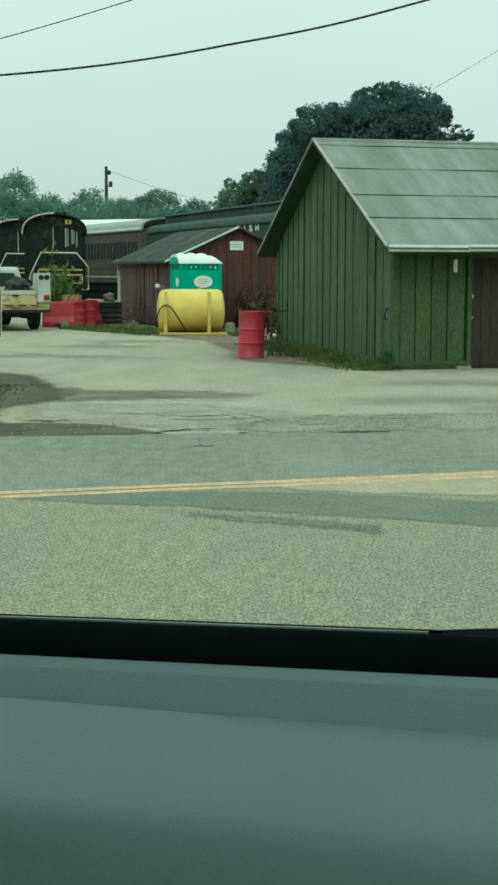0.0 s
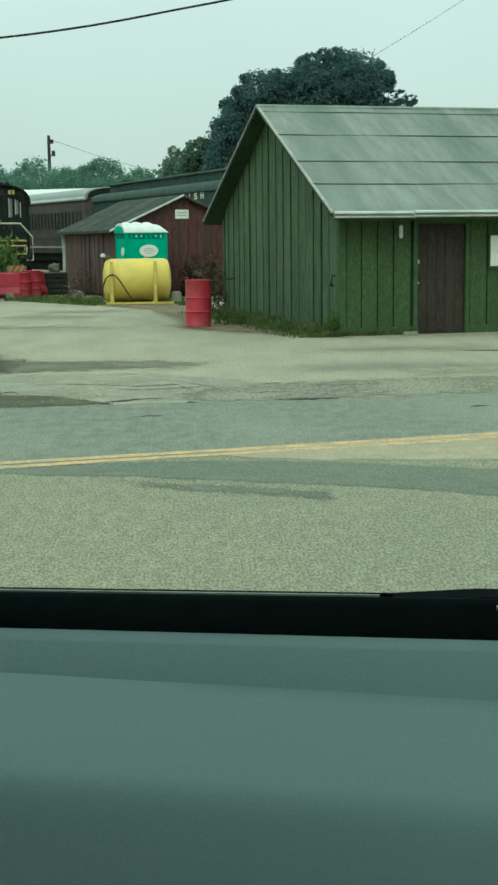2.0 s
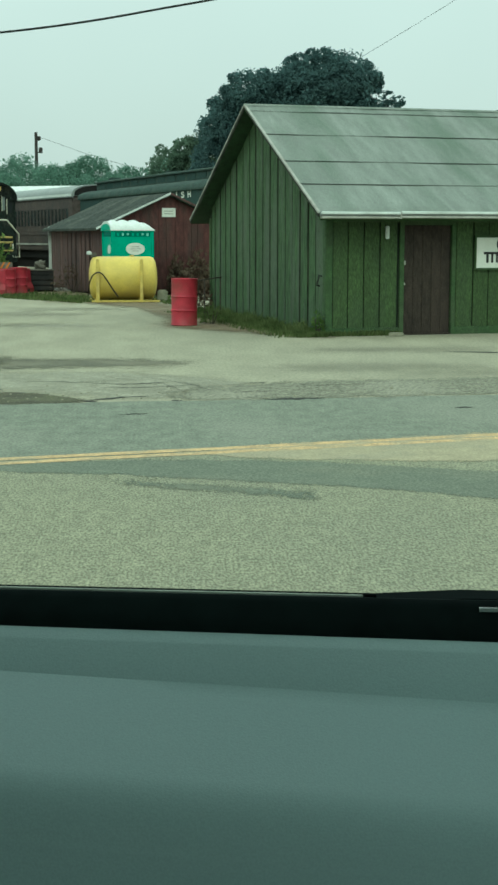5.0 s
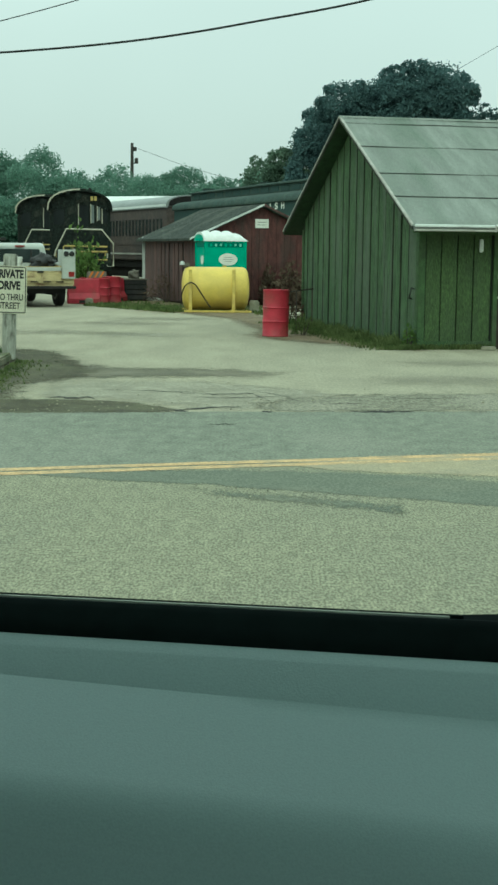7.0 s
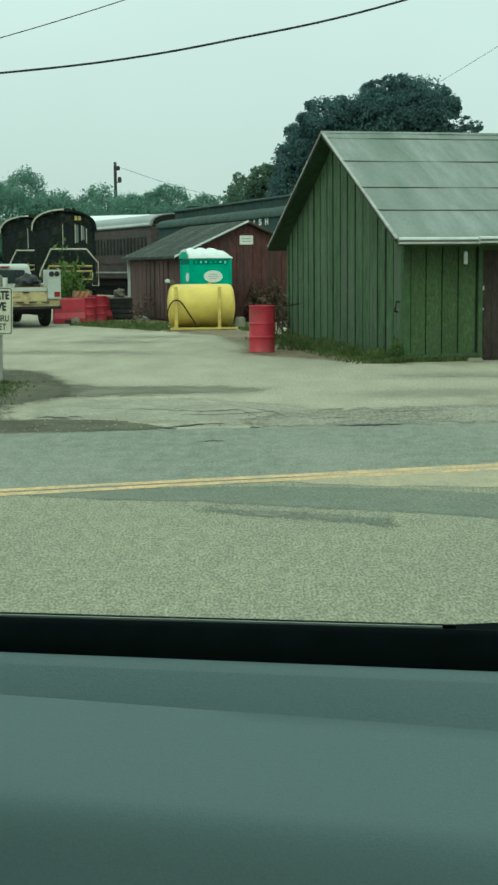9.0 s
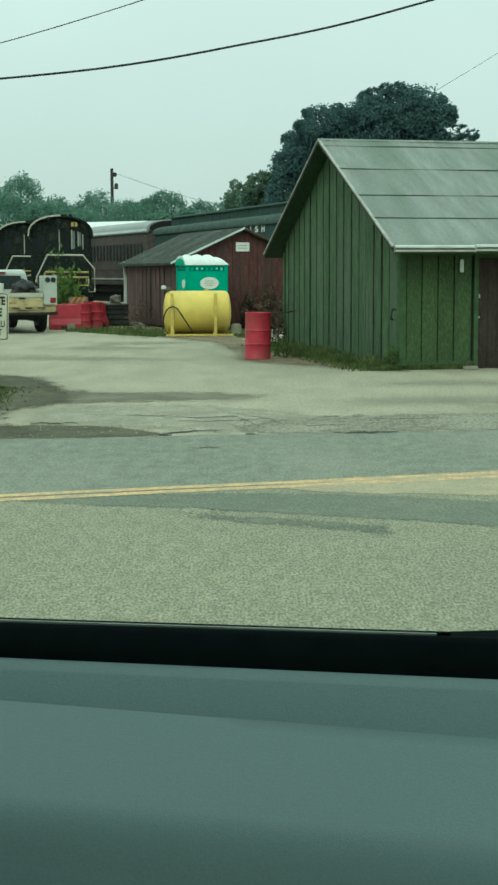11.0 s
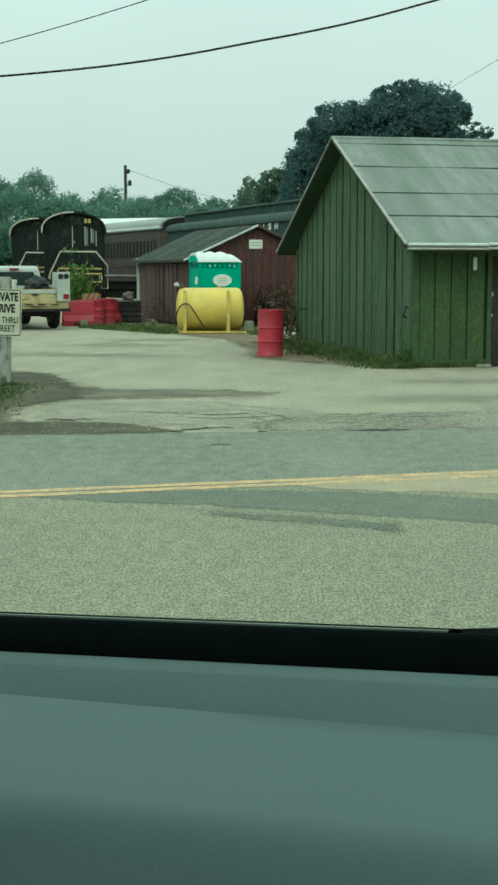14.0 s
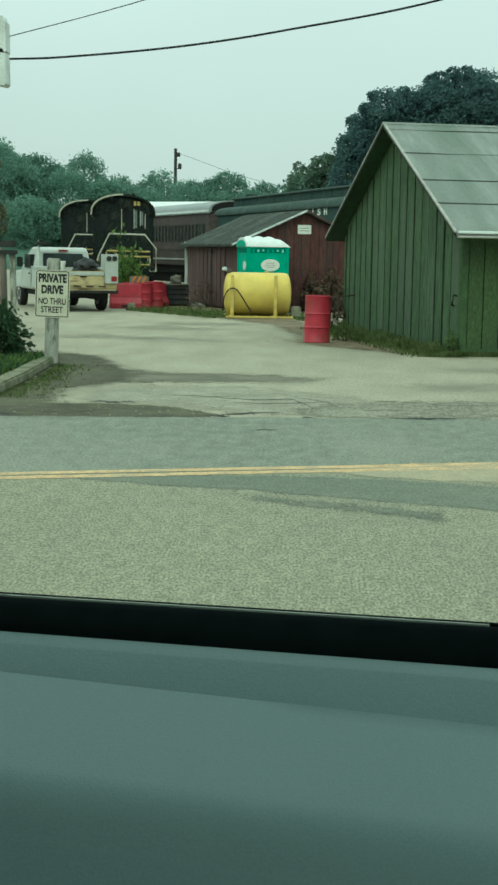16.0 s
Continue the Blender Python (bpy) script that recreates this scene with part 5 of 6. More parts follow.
part("stake", rod((0.42, 2.1, 0), (0.42, 2.1, 0.92), 0.016), "bark", rl)

# ---- signs, poles and cables ----
post = thing("road_sign", "white private drive sign on a peeling wooden post", "sign", pose(-3.88, 21.6, 0, 0, 1.6, 4))
part("post", box(-0.10, 0.10, 0.012, 0.17, 0.0, 1.62, 0.02), "post_wood", post, "peeling square wooden post")


def corner_arc(cx, cz, r, a):
    return [(cx + r * math.cos(radians(a + 15 * k)), cz + r * math.sin(radians(a + 15 * k))) for k in range(7)]


CORNERS = ((0.217, 1.395, 0), (-0.217, 1.395, 90), (-0.217, 0.760, 180), (0.217, 0.760, 270))
part("plate", prism([p for cx, cz, a in CORNERS for p in corner_arc(cx, cz, 0.045, a)], "y", -0.006, 0.006), "sign_cream", post)
for cx, cz, a in CORNERS:
    part("border", prism(corner_arc(cx, cz, 0.033, a) + corner_arc(cx, cz, 0.020, a)[::-1], "y", -0.009, -0.0065), "black_paint", post)
for a in ((-0.217, 0.217, 1.415, 1.428), (-0.217, 0.217, 0.727, 0.740)):
    part("border", box(a[0], a[1], -0.009, -0.0065, a[2], a[3]), "black_paint", post)
for a in ((-0.250, -0.237), (0.237, 0.250)):
    part("border", box(a[0], a[1], -0.009, -0.0065, 0.760, 1.395), "black_paint", post)
for text, z, h, w in (("PRIVATE", 1.225, 0.170, 0.425), ("DRIVE", 1.052, 0.170, 0.335), ("NO THRU", 0.893, 0.135, 0.415), ("STREET", 0.765, 0.135, 0.335)):
    lettering(text, h, "black_paint", post, pose(-w / 2, -0.0065, z, 90), width=w, bold=0.05 if h > 0.15 else 0.02)

pole = thing("utility_pole", "dark wooden utility pole above the far trees", "utility pole", pose(-17.4, 190, -0.247) @ Matrix.Scale(1.145, 4))
part("shaft", rod((0, 0, 0), (0, 0, 13.9), 0.24, 12, 0.17), "pole_wood", pole)
part("crossarm", box(-0.12, 0.7, -0.1, 0.0, 11.55, 11.68, 0.01), "pole_wood", pole)
part("transformer", turned([(0.18, 0), (0.22, 0.05), (0.22, 0.5), (0.12, 0.6)], 14, m=pose(0.5, -0.05, 11.6)), "pole_wood", pole)
part("crossarm", box(-0.12, 0.55, -0.1, 0.0, 12.95, 13.45, 0.06), "pole_wood", pole)


def cable(pts, r, label):
    """A hanging cable through a few points, smoothed between them."""
    out = []
    p = [Vector(q) for q in pts]
    p = [p[0] * 2 - p[1]] + p + [p[-1] * 2 - p[-2]]
    for i in range(1, len(p) - 2):
        for k in range(10):
            f = k / 10
            out.append(0.5 * ((2 * p[i]) + (p[i + 1] - p[i - 1]) * f + (2 * p[i - 1] - 5 * p[i] + 4 * p[i + 1] - p[i + 2]) * f ** 2 + (3 * p[i] - p[i - 1] - 3 * p[i + 1] + p[i + 2]) * f ** 3))
    out.append(p[-2])
    return tagged(part("overhead_cable", tube(out, r, 6), "cable"), label, "cable")


cable([(-4.16, 20, 4.36), (-3.4, 20, 4.395), (-1.83, 20, 4.55), (-0.27, 20, 4.80), (2.06, 20, 5.29), (6.0, 20, 6.5), (12.0, 20, 9.0)], 0.016, "thick black overhead cable across the yard")
cable([(x, 20, 4.665 + 0.250 * (x + 4.16) + 0.011 * (x + 4.16) ** 2) for x in (-4.16, -3, -2, -1, 0, 2, 4, 8)], 0.007, "thin overhead cable across the yard")
cable([(6.5, 58.6, 8.25), (7.35, 60, 8.86), (8.55, 60, 9.56), (10.45, 60, 10.69), (14.25, 60, 13.03), (18, 60, 15.4)], 0.009, "thin overhead cable rising beyond the barn")
cable([(-17.4, 189.89, 14.98), (-16.02, 187.71, 14.63), (-9.84, 180.84, 12.23), (-4.69, 176.27, 10.63), (2.29, 169.4, 8.91)], 0.022, "sagging wire from the far utility pole")
# white stacked hoods, use unknown, at the cables' end; unseen mast added beyond the bed
mast = thing("yard_lamp", "white stacked hoods on an added wooden mast", "lamp", pose(-4.45, 20.0, 0))
part("mast_pole", rod((-0.55, 0, 0), (-0.55, 0, 5.4), 0.11, 12, 0.09), "pole_wood", mast)
for z in (4.42, 3.98):
    part("hood", prism([(-0.35, z + 0.10), (0.24, z), (0.27, z + 0.03), (0.265, z + 0.42), (0.22, z + 0.50), (-0.35, z + 0.50)], "y", -0.16, 0.16), "white_metal", mast, "white metal hood")
part("bracket", rod((-0.55, 0, 4.52), (0.2, 0, 4.42), 0.03), "white_metal", mast)

# ---- shelter at the edge of the bed ----
shel = thing("wooden_shelter", "old open wooden shelter with a pale roof edge", "shelter", pose(-6.3, 27.0, 0))
part("roof", prism([(-2.2, 3.05), (-0.10, 2.30), (-0.10, 2.22), (-2.2, 2.95)], "y", -0.2, 3.0), "shed_roof", shel)
part("roof_edge", prism([(-2.2, 3.07), (-0.08, 2.33), (-0.08, 2.22), (-2.2, 2.96)], "y", -0.24, -0.205), "white_metal", shel, "white roof edge")
part("beam", box(-2.0, 0.78, -0.06, 0.06, 1.80, 1.92, 0.01), "black_paint", shel)
part("beam", box(-2.0, 0.82, -0.10, 0.02, 1.66, 1.74, 0.01), "black_paint", shel)
for x in (0.57, 0.75):
    part("post", rod((x, 0.05, 0.0), (x - 0.04, 0.05, 1.72), 0.065, 10, 0.06), "post_wood" if x > 0.6 else "grey_wood", shel)
part("back_panel", box(-1.9, 0.24, 1.2, 1.26, 0.0, 1.78), "pink_wall", shel)
part("rail", box(-1.9, 0.6, -0.05, 0.05, 0.78, 0.86, 0.01), "grey_wood", shel)


# ---- plants ----
def leaf_mesh(name, centres, size, material, parent=None, label="", seed=1, flat=0.0):
    """Many small bent leaves, one folded quad each, at the given places."""
    rng = np.random.default_rng(seed)
    n = len(centres)
    c = np.asarray(centres)
    u = rng.normal(size=(n, 3))
    u /= np.linalg.norm(u, axis=1)[:, None]
    w = rng.normal(size=(n, 3))
    w[:, 2] += flat
    v = np.cross(u, w)
    v /= np.linalg.norm(v, axis=1)[:, None]
    s = size * rng.uniform(0.6, 1.4, (n, 1))
    nrm = np.cross(u, v)
    p = np.stack([c - u * s, c + v * s * 0.55 + nrm * s * 0.2, c + u * s, c - v * s * 0.55 + nrm * s * 0.2], 1).reshape(-1, 3)
    faces = np.arange(4 * n).reshape(-1, 4)
    me = bpy.data.meshes.new(name)
    me.from_pydata(p.tolist(), [], faces.tolist())
    me.materials.append(M[material])
    ob = new(name, me)
    if parent:
        ob.parent = parent
    return tagged(ob, label) if label else ob


def cloud(blobs, per, rng, shell=0.55):
    """Points in a crown made of lumps: (x, y, z, r, squash) each, thinner inside, ragged outside."""
    out = []
    for x, y, z, r, sq in blobs:
        k = int(per * r * r)
        d = rng.normal(size=(k, 3))
        d /= np.linalg.norm(d, axis=1)[:, None]
        rad = r * (shell + (1 - shell) * rng.random((k, 1)) ** 0.6) * (1 + 0.13 * rng.normal(size=(k, 1)) * 0.6)
        # clump the leaves into sprays, with gaps between
        q = d * rad * np.array([1, 1, sq])
        keep = np.array([noise.noise(Vector(t * 1.6 / max(0.6, r) * 1.5) + Vector((x, y, z))) > -0.18 for t in q])
        out.append(q[keep] + np.array([x, y, z]))
    return np.concatenate(out)


def tree(name, base, height, blobs, leaf, size, per, label, seed, bark="bark", trunk=0.28):
    t = thing(name, label, "tree", pose(*base))
    rng = np.random.default_rng(seed)
    bm = bmesh.new()
    rod((0, 0, 0), (0.1, 0, height * 0.35), trunk, 10, trunk * 0.75, bm)
    rod((0.1, 0, height * 0.35), (0.0, 0.1, height * 0.75), trunk * 0.75, 9, trunk * 0.3, bm)
    tr = part("trunk", bm, bark, t)
    for x, y, z, r, sq in [q for q in blobs if q[3] > 0.35]:
        h = height * rng.uniform(0.28, 0.5)
        part("limb", rod((0.08, 0, h), (x * 0.9, y * 0.9, max(h + 0.3, z)), trunk * 0.4, 7, trunk * 0.08), bark, t)
    leaf_mesh("crown", cloud(blobs, per, rng), size, leaf, t, seed=seed)
    return t


random.seed(5)
# broad dark tree behind the barn: lumps along its outline
big = [(-2.9, 0, 6.0, 1.0, 1), (-2.4, 0.4, 6.85, 0.95, 0.95), (-1.7, -0.3, 7.45, 1.05, 0.95), (-0.75, 0.3, 7.1, 1.3, 0.9), (0.2, 0.0, 7.3, 1.6, 0.9), (1.2, -0.2, 7.8, 1.5, 0.9), (1.9, 0.2, 7.7, 1.6, 0.95),
       (2.15, 0, 7.2, 1.4, 1), (2.4, 0.2, 6.4, 1.2, 0.9), (0.8, 0.5, 6.4, 2.2, 0.9), (-1.3, 0.5, 5.8, 1.9, 0.9), (-3.1, 0.2, 4.9, 1.0, 0.9), (2.2, 0.8, 5.6, 1.8, 0.9), (3.9, 0.1, 6.9, 0.5, 0.8), (3.85, 0.0, 7.45, 0.24, 0.9), (4.3, 0.0, 7.25, 0.26, 0.8), (-3.6, 0, 4.4, 0.6, 0.9)]


def sprays(blobs, count, seed):
    """Small clumps that stand out from a crown's lumps and break its outline."""
    r = random.Random(seed)
    out = list(blobs)
    for _ in range(count):
        x, y, z, rad, sq = r.choice([b for b in blobs if b[3] > 0.65])
        a, k = r.uniform(-0.3, math.pi + 0.3), r.uniform(0.90, 1.03)
        out.append((x + rad * k * math.cos(a), y + r.uniform(-0.5, 0.5) * rad, z + rad * sq * k * math.sin(a), r.uniform(0.18, 0.34), r.uniform(0.7, 1.1)))
    return out


tree("broadleaf_tree", (5.0, 58, 0), 9.4, sprays(big, 46, 3), "leaf_dark", 0.062, 5200, "broad dark green tree rising behind the barn", 11, trunk=0.4)
side = [(-1.3, 0, 4.7, 1.0, 0.9), (-0.4, 0, 5.2, 0.95, 0.9), (0.6, 0.1, 5.4, 1.1, 1), (1.5, 0.2, 5.8, 1.2, 1), (-1.6, 0, 5.6, 0.28, 0.9), (0.2, 0.4, 4.4, 1.4, 0.8), (2.0, 0.2, 6.6, 0.7, 1.2)]
tree("broadleaf_tree", (1.25, 63, 0), 6.0, sprays(side, 26, 4), "leaf_side", 0.07, 2600, "lighter green tree beside the dark one, behind the railway car", 12, trunk=0.2)
birch = [(0, 0, 6.8, 1.1, 1.3), (0.7, 0, 5.6, 1.5, 1), (-1.0, 0.3, 5.6, 1.4, 1.1), (1.8, 0.2, 5.2, 1.4, 1), (0.2, 0.2, 3.8, 2.0, 0.9), (2.4, 0.4, 3.6, 1.7, 1), (-1.8, 0.2, 3.8, 1.5, 1), (0.4, 0, 8.0, 0.55, 1.4), (-0.9, 0, 7.2, 0.6, 1.2), (1.4, 0, 6.7, 0.6, 1.2)]
bt = tree("birch_tree", (-25.0, 94, 0), 8.8, birch, "leaf_mid", 0.105, 1900, "pale-stemmed birch at the foot of the wooded hill", 13, "birch", 0.16)
for a, b in (((0.0, 0.0, 0.5), (-0.2, -1.7, 4.6)), ((-0.2, -1.7, 4.6), (0.1, -0.9, 7.6)), ((-0.1, -1.5, 3.2), (-1.3, -1.6, 5.4)), ((-0.1, -1.6, 4.2), (1.0, -1.6, 5.6))):
    part("stem", rod(a, b, 0.05, 7, 0.03), "birch", bt)
tree("russet_tree", (-14.3, 60, 0), 6.2, [(0, 0, 4.6, 1.35, 1.1), (0.3, 0, 3.2, 1.4, 1), (-1.6, 0.3, 4.4, 1.6, 1), (0.9, 0, 5.4, 0.5, 1)], "leaf_brown", 0.09, 1700, "russet-leaved tree beyond the shelter", 14, trunk=0.2)

# the wooded hill: one mass of lumpy crowns on a rising bank
rng = np.random.default_rng(21)
blobs = []
for x in np.arange(-75, 60, 3.0):
    for row, (y, zb) in enumerate(((150, 4.2), (162, 7.3), (176, 9.7))):
        px = x + rng.uniform(-1.6, 1.6)
        ridge = 1.0 + 0.16 * math.sin(px * 0.16 + 1.3) + 0.10 * math.sin(px * 0.41)
        if -24 < px < -17:
            ridge += 0.08
        if -17 < px < -11:
            ridge -= 0.10
        if px < -25:
            ridge += min(0.16, (-25 - px) * 0.02)
        if px > -9:
            ridge -= min(0.35, (px + 9) * 0.025)
        blobs.append((px, y + rng.uniform(-3, 3), zb * ridge + rng.uniform(-0.8, 0.7), rng.uniform(2.0, 3.2), rng.uniform(0.8, 1.15)))
hill_leaves = cloud(blobs, 900, rng, 0.45)
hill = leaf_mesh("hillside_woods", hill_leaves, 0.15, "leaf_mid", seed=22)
tagged(hill, "green wooded hillside with haze mixed into its leaf colour, beyond the railway yard", "woods", "", "stuff")
bm = bmesh.new()
rows = []
for i in range(61):
    x = -150 + 5 * i
    rows.append([bm.verts.new((x, y, z + (0.6 * noise.noise(Vector((x * 0.1, y * 0.1, 0))) if z > 0.1 else 0))) for y, z in ((138, -0.05), (150, 2.8), (165, 6.3), (185, 8.0), (260, 8.5), (420, 4.0), (430, -0.05))])
for p, q in zip(rows, rows[1:]):
    for j in range(6):
        bm.faces.new((p[j], q[j], q[j + 1], p[j + 1]))
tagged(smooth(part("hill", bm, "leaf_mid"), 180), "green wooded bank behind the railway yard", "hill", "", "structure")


def blades(name, spots, h, material, label, category, seed, lean=0.35, wide=0.012, kind="stuff"):
    """Grass: narrow bent blades, three points each side, at the given places."""
    r = np.random.default_rng(seed)
    vs, fs = [], []
    for x, y, z, k in spots:
        a, b = r.uniform(0, 2 * math.pi), r.uniform(0, 2 * math.pi)
        hh = h * k * r.uniform(0.5, 1.3)
        dx, dy = math.cos(a) * lean * hh * r.uniform(0.2, 1), math.sin(a) * lean * hh * r.uniform(0.2, 1)
        wx, wy = math.cos(b) * wide, math.sin(b) * wide
        i = len(vs)
        vs += [(x - wx, y - wy, z), (x + wx, y + wy, z), (x + dx * 0.4 + wx * 0.8, y + dy * 0.4 + wy * 0.8, z + hh * 0.6), (x + dx * 0.4 - wx * 0.8, y + dy * 0.4 - wy * 0.8, z + hh * 0.6), (x + dx, y + dy, z + hh)]
        fs += [(i, i + 1, i + 2, i + 3), (i + 3, i + 2, i + 4)]
    me = bpy.data.meshes.new(name)
    me.from_pydata(vs, [], fs)
    me.materials.append(M[material])
    return tagged(new(name, me), label, category, "", kind)


rg = np.random.default_rng(31)


def barn_spots(n, x0, x1, y0, y1, k0=0.5, k1=1.1):
    out = []
    for _ in range(n):
        lx, ly = -abs(rg.normal(0, 0.35)) * 1.0 + x1, rg.uniform(y0, y1)
        lx = max(x0, lx)
        near = 1 - min(1, abs(lx - x1) / 1.0)
        p = BARN @ Vector((lx, ly, 0))
        out.append((p.x, p.y, 0.0, k0 + (k1 - k0) * near * (0.6 + 0.6 * noise.noise(Vector((ly * 0.8, 0, 0))))))
    return out


blades("grass_fringe", barn_spots(11000, -1.0, -0.05, -0.30, 9.0), 0.12, "grass", "rough uncut grass along the barn's foot", "grass", 32, 1.0, 0.009)
blades("weed_fringe", barn_spots(1900, -0.5, -0.05, 0.6, 8.6, 0.4, 1.4), 0.20, "grass", "tall weeds against the barn boards", "weeds", 33, 1.0, 0.012)
front = []
for _ in range(700):
    p = BARN @ Vector((rg.uniform(-0.3, 1.4), -0.04 - abs(rg.normal(0, 0.06)), 0))
    front.append((p.x, p.y, 0.0, 0.4))
blades("grass_tufts", front, 0.22, "grass", "short grass tufts under the barn's front wall", "grass", 34)
yard = []
for _ in range(4200):
    x = rg.uniform(-5.4, 0.5)
    edge = 38.6 + max(0.0, (-2.2 - x)) * 1.4 - 1.2 * max(0.0, x + 0.3)
    y = edge + abs(rg.normal(0, 2.2)) - 0.3
    if -2.4 < x < -0.2 and y < 39.0:
        continue
    yard.append((x, y, 0.0, 0.5 + 0.5 * rg.random()))
blades("grass_verge", yard, 0.10, "grass", "sparse grass before the tank and the red shed", "grass", 35, 0.5, 0.02)
low = []
for _ in range(1700):
    x = rg.uniform(0.3, 1.7)
    low.append((x, 33.0 - 2.6 * (x - 0.0) + abs(rg.normal(0, 1.5)), 0.0, 0.5))
blades("grass_verge", low, 0.20, "grass", "sparse grass round the red drum and the barn's corner", "grass", 36, 0.5, 0.018)
bed = []
for _ in range(6000):
    y = rg.uniform(16.3, 21.6)
    bed.append((-3.95 - abs(rg.normal(0, 0.7)), y, 0.10, 0.6 + 0.4 * rg.random()))
blades("bed_grass", bed, 0.12, "leaf_weed", "short green grass in the bed behind the kerb", "grass", 37, 0.6, 0.008)
blades("ground_cover", bed[:1800], 0.13, "leaf_bush", "dark low leaves among the bed's grass", "weeds", 38, 0.9, 0.02)

kerbside = []
for _ in range(1100):
    y = rg.uniform(16.4, 21.5)
    kerbside.append((-3.62 - 0.03 * max(0.0, y - 18.7) * 1.3 + 0.22 * abs(rg.normal(0, 1.0)), y, 0.004, 0.3 + 0.7 * rg.random()))
blades("kerb_grass", kerbside, 0.045, "grass", "sparse low grass growing along the kerb", "grass", 39, 1.0, 0.010)


def shrub(base, r, h, leaf, size, n, label, seed, category="shrub", name="shrub"):
    t = thing(name, label, category, pose(*base))
    g = np.random.default_rng(seed)
    d = g.normal(size=(n, 3))
    d /= np.linalg.norm(d, axis=1)[:, None]
    q = d * (0.45 + 0.55 * g.random((n, 1)) ** 0.5) * (1 + 0.15 * g.normal(size=(n, 1)))
    q[:, 2] = np.abs(q[:, 2]) ** 0.9
    q *= np.array([r, r, h])
    leaf_mesh("foliage", q + np.array([0, 0, 0.03]), size, leaf, t, seed=seed)
    for k in range(5):
        a = 2 * math.pi * k / 5
        part("stem", rod((0.03 * math.cos(a), 0.03 * math.sin(a), 0), (0.5 * r * math.cos(a), 0.5 * r * math.sin(a), h * 0.75), 0.014, 6, 0.005), "bark", t)
    return t


shrub((-4.72, 21.3, 0.1), 0.52, 0.78, "leaf_bush", 0.045, 2600, "dark rounded shrub in the bed by the drive", 41)
shrub((-5.3, 20.7, 0.1), 0.55, 0.9, "leaf_bush", 0.045, 2200, "dark rounded shrub in the bed by the drive", 42)
shrub((-5.75, 46.5, 0), 0.55, 1.75, "leaf_weed", 0.085, 900, "bright green sapling behind the red barriers", 43, "sapling", "sapling")
shrub((-6.2, 47.2, 0), 0.28, 2.35, "leaf_weed", 0.08, 160, "thin tall weed behind the red barriers", 44, "weeds", "tall_weed")
sh = SHED @ Vector((3.05, -0.25, 0))
shrub((sh.x, sh.y, 0), 0.55, 1.25, "vine_dry", 0.06, 620, "dry brown vine tangle against the red shed", 45, "vine", "vine")
sh = SHED @ Vector((2.35, -0.2, 0))
shrub((sh.x, sh.y, 0), 0.32, 1.15, "vine_dry", 0.06, 420, "dry brown weeds against the red shed", 46, "weeds", "weeds")
sh = SHED @ Vector((-0.25, 2.6, 0))
shrub((sh.x, sh.y, 0), 0.75, 0.85, "vine_dry", 0.035, 520, "dry weeds before the shed doors", 47, "weeds", "weeds")
p = BARN @ Vector((-0.35, 8.4, 0))
shrub((p.x, p.y, 0), 0.40, 0.95, "vine_dry", 0.055, 420, "ragged dry weeds at the barn's far corner", 48, "weeds", "weeds")
p = BARN @ Vector((-0.14, 0.05, 0))
shrub((p.x, p.y, 0), 0.13, 0.42, "leaf_weed", 0.035, 150, "leafy weed at the barn's near corner", 50, "weeds", "weeds")
shrub((0.85, 28.9, 0), 0.25, 0.36, "grass", 0.035, 200, "green weeds beside the red drum", 49, "weeds", "weeds")


# ---- the car door in front of the camera ----
car = thing("car_cabin", "car cabin with grey moulded door trim and a black window seal", "car")
ROW = [(0.920, 1.4792, 1.4495), (0.900, 1.4643, 1.4242), (0.893, 1.4618, 1.4217), (0.865, 1.4527, 1.3878), (0.785, 1.4295, 1.3490), (0.755, 1.4042, 1.3090), (0.745, 1.3188, 1.2144)]


def row_z(i, x):
    y, a, b = ROW[i]
    return a + (b - a) * (x + 0.4) / 0.8


def door_sheet(points_at, x0=-0.62, x1=0.62, nx=48):
    """A skin whose cross-section runs through points_at(x), a list of (y, z)."""
    bm = bmesh.new()
    rows = []
    for i in range(nx + 1):
        x = x0 + (x1 - x0) * i / nx
        rows.append([bm.verts.new((x, y, z)) for y, z in points_at(x)])
    for p, q in zip(rows, rows[1:]):
        for j in range(len(p) - 1):
            bm.faces.new((p[j], q[j], q[j + 1], p[j + 1]))
    bmesh.ops.recalc_face_normals(bm, faces=bm.faces[:])
    return bm


def closed(points_at, x0=-0.62, x1=0.62, nx=48):
    return door_sheet(lambda x: points_at(x) + points_at(x)[:1], x0, x1, nx)


# window seal: a rounded black bar along the sill
smooth(part("window_seal", closed(lambda x: [(0.895, row_z(1, x) - 0.03), (0.897, row_z(1, x) + 0.004), (0.904, row_z(1, x) + 0.010), (0.912, row_z(0, x) - 0.003), (0.918, row_z(0, x)), (0.928, row_z(0, x) - 0.002), (0.934, row_z(0, x) - 0.01), (0.94, row_z(1, x) - 0.03)]), "seal", car, "black rubber window seal"), 60)
# lip colour holds dust and a painted highlight along the seal's top
smooth(part("seal_lip", closed(lambda x: [(0.9335, row_z(0, x) - 0.006), (0.9345, row_z(0, x) - 0.0024), (0.937, row_z(0, x) - 0.0024), (0.938, row_z(0, x) - 0.006)], -0.62, 0.13, 30), "seal_edge", car), 60)
smooth(part("glass_channel", closed(lambda x: [(0.9385, row_z(0, x) - 0.012), (0.9395, row_z(0, x) - 0.0027), (0.943, row_z(0, x) - 0.0027), (0.944, row_z(0, x) - 0.012)], -0.62, 0.14, 30), "seal", car), 60)


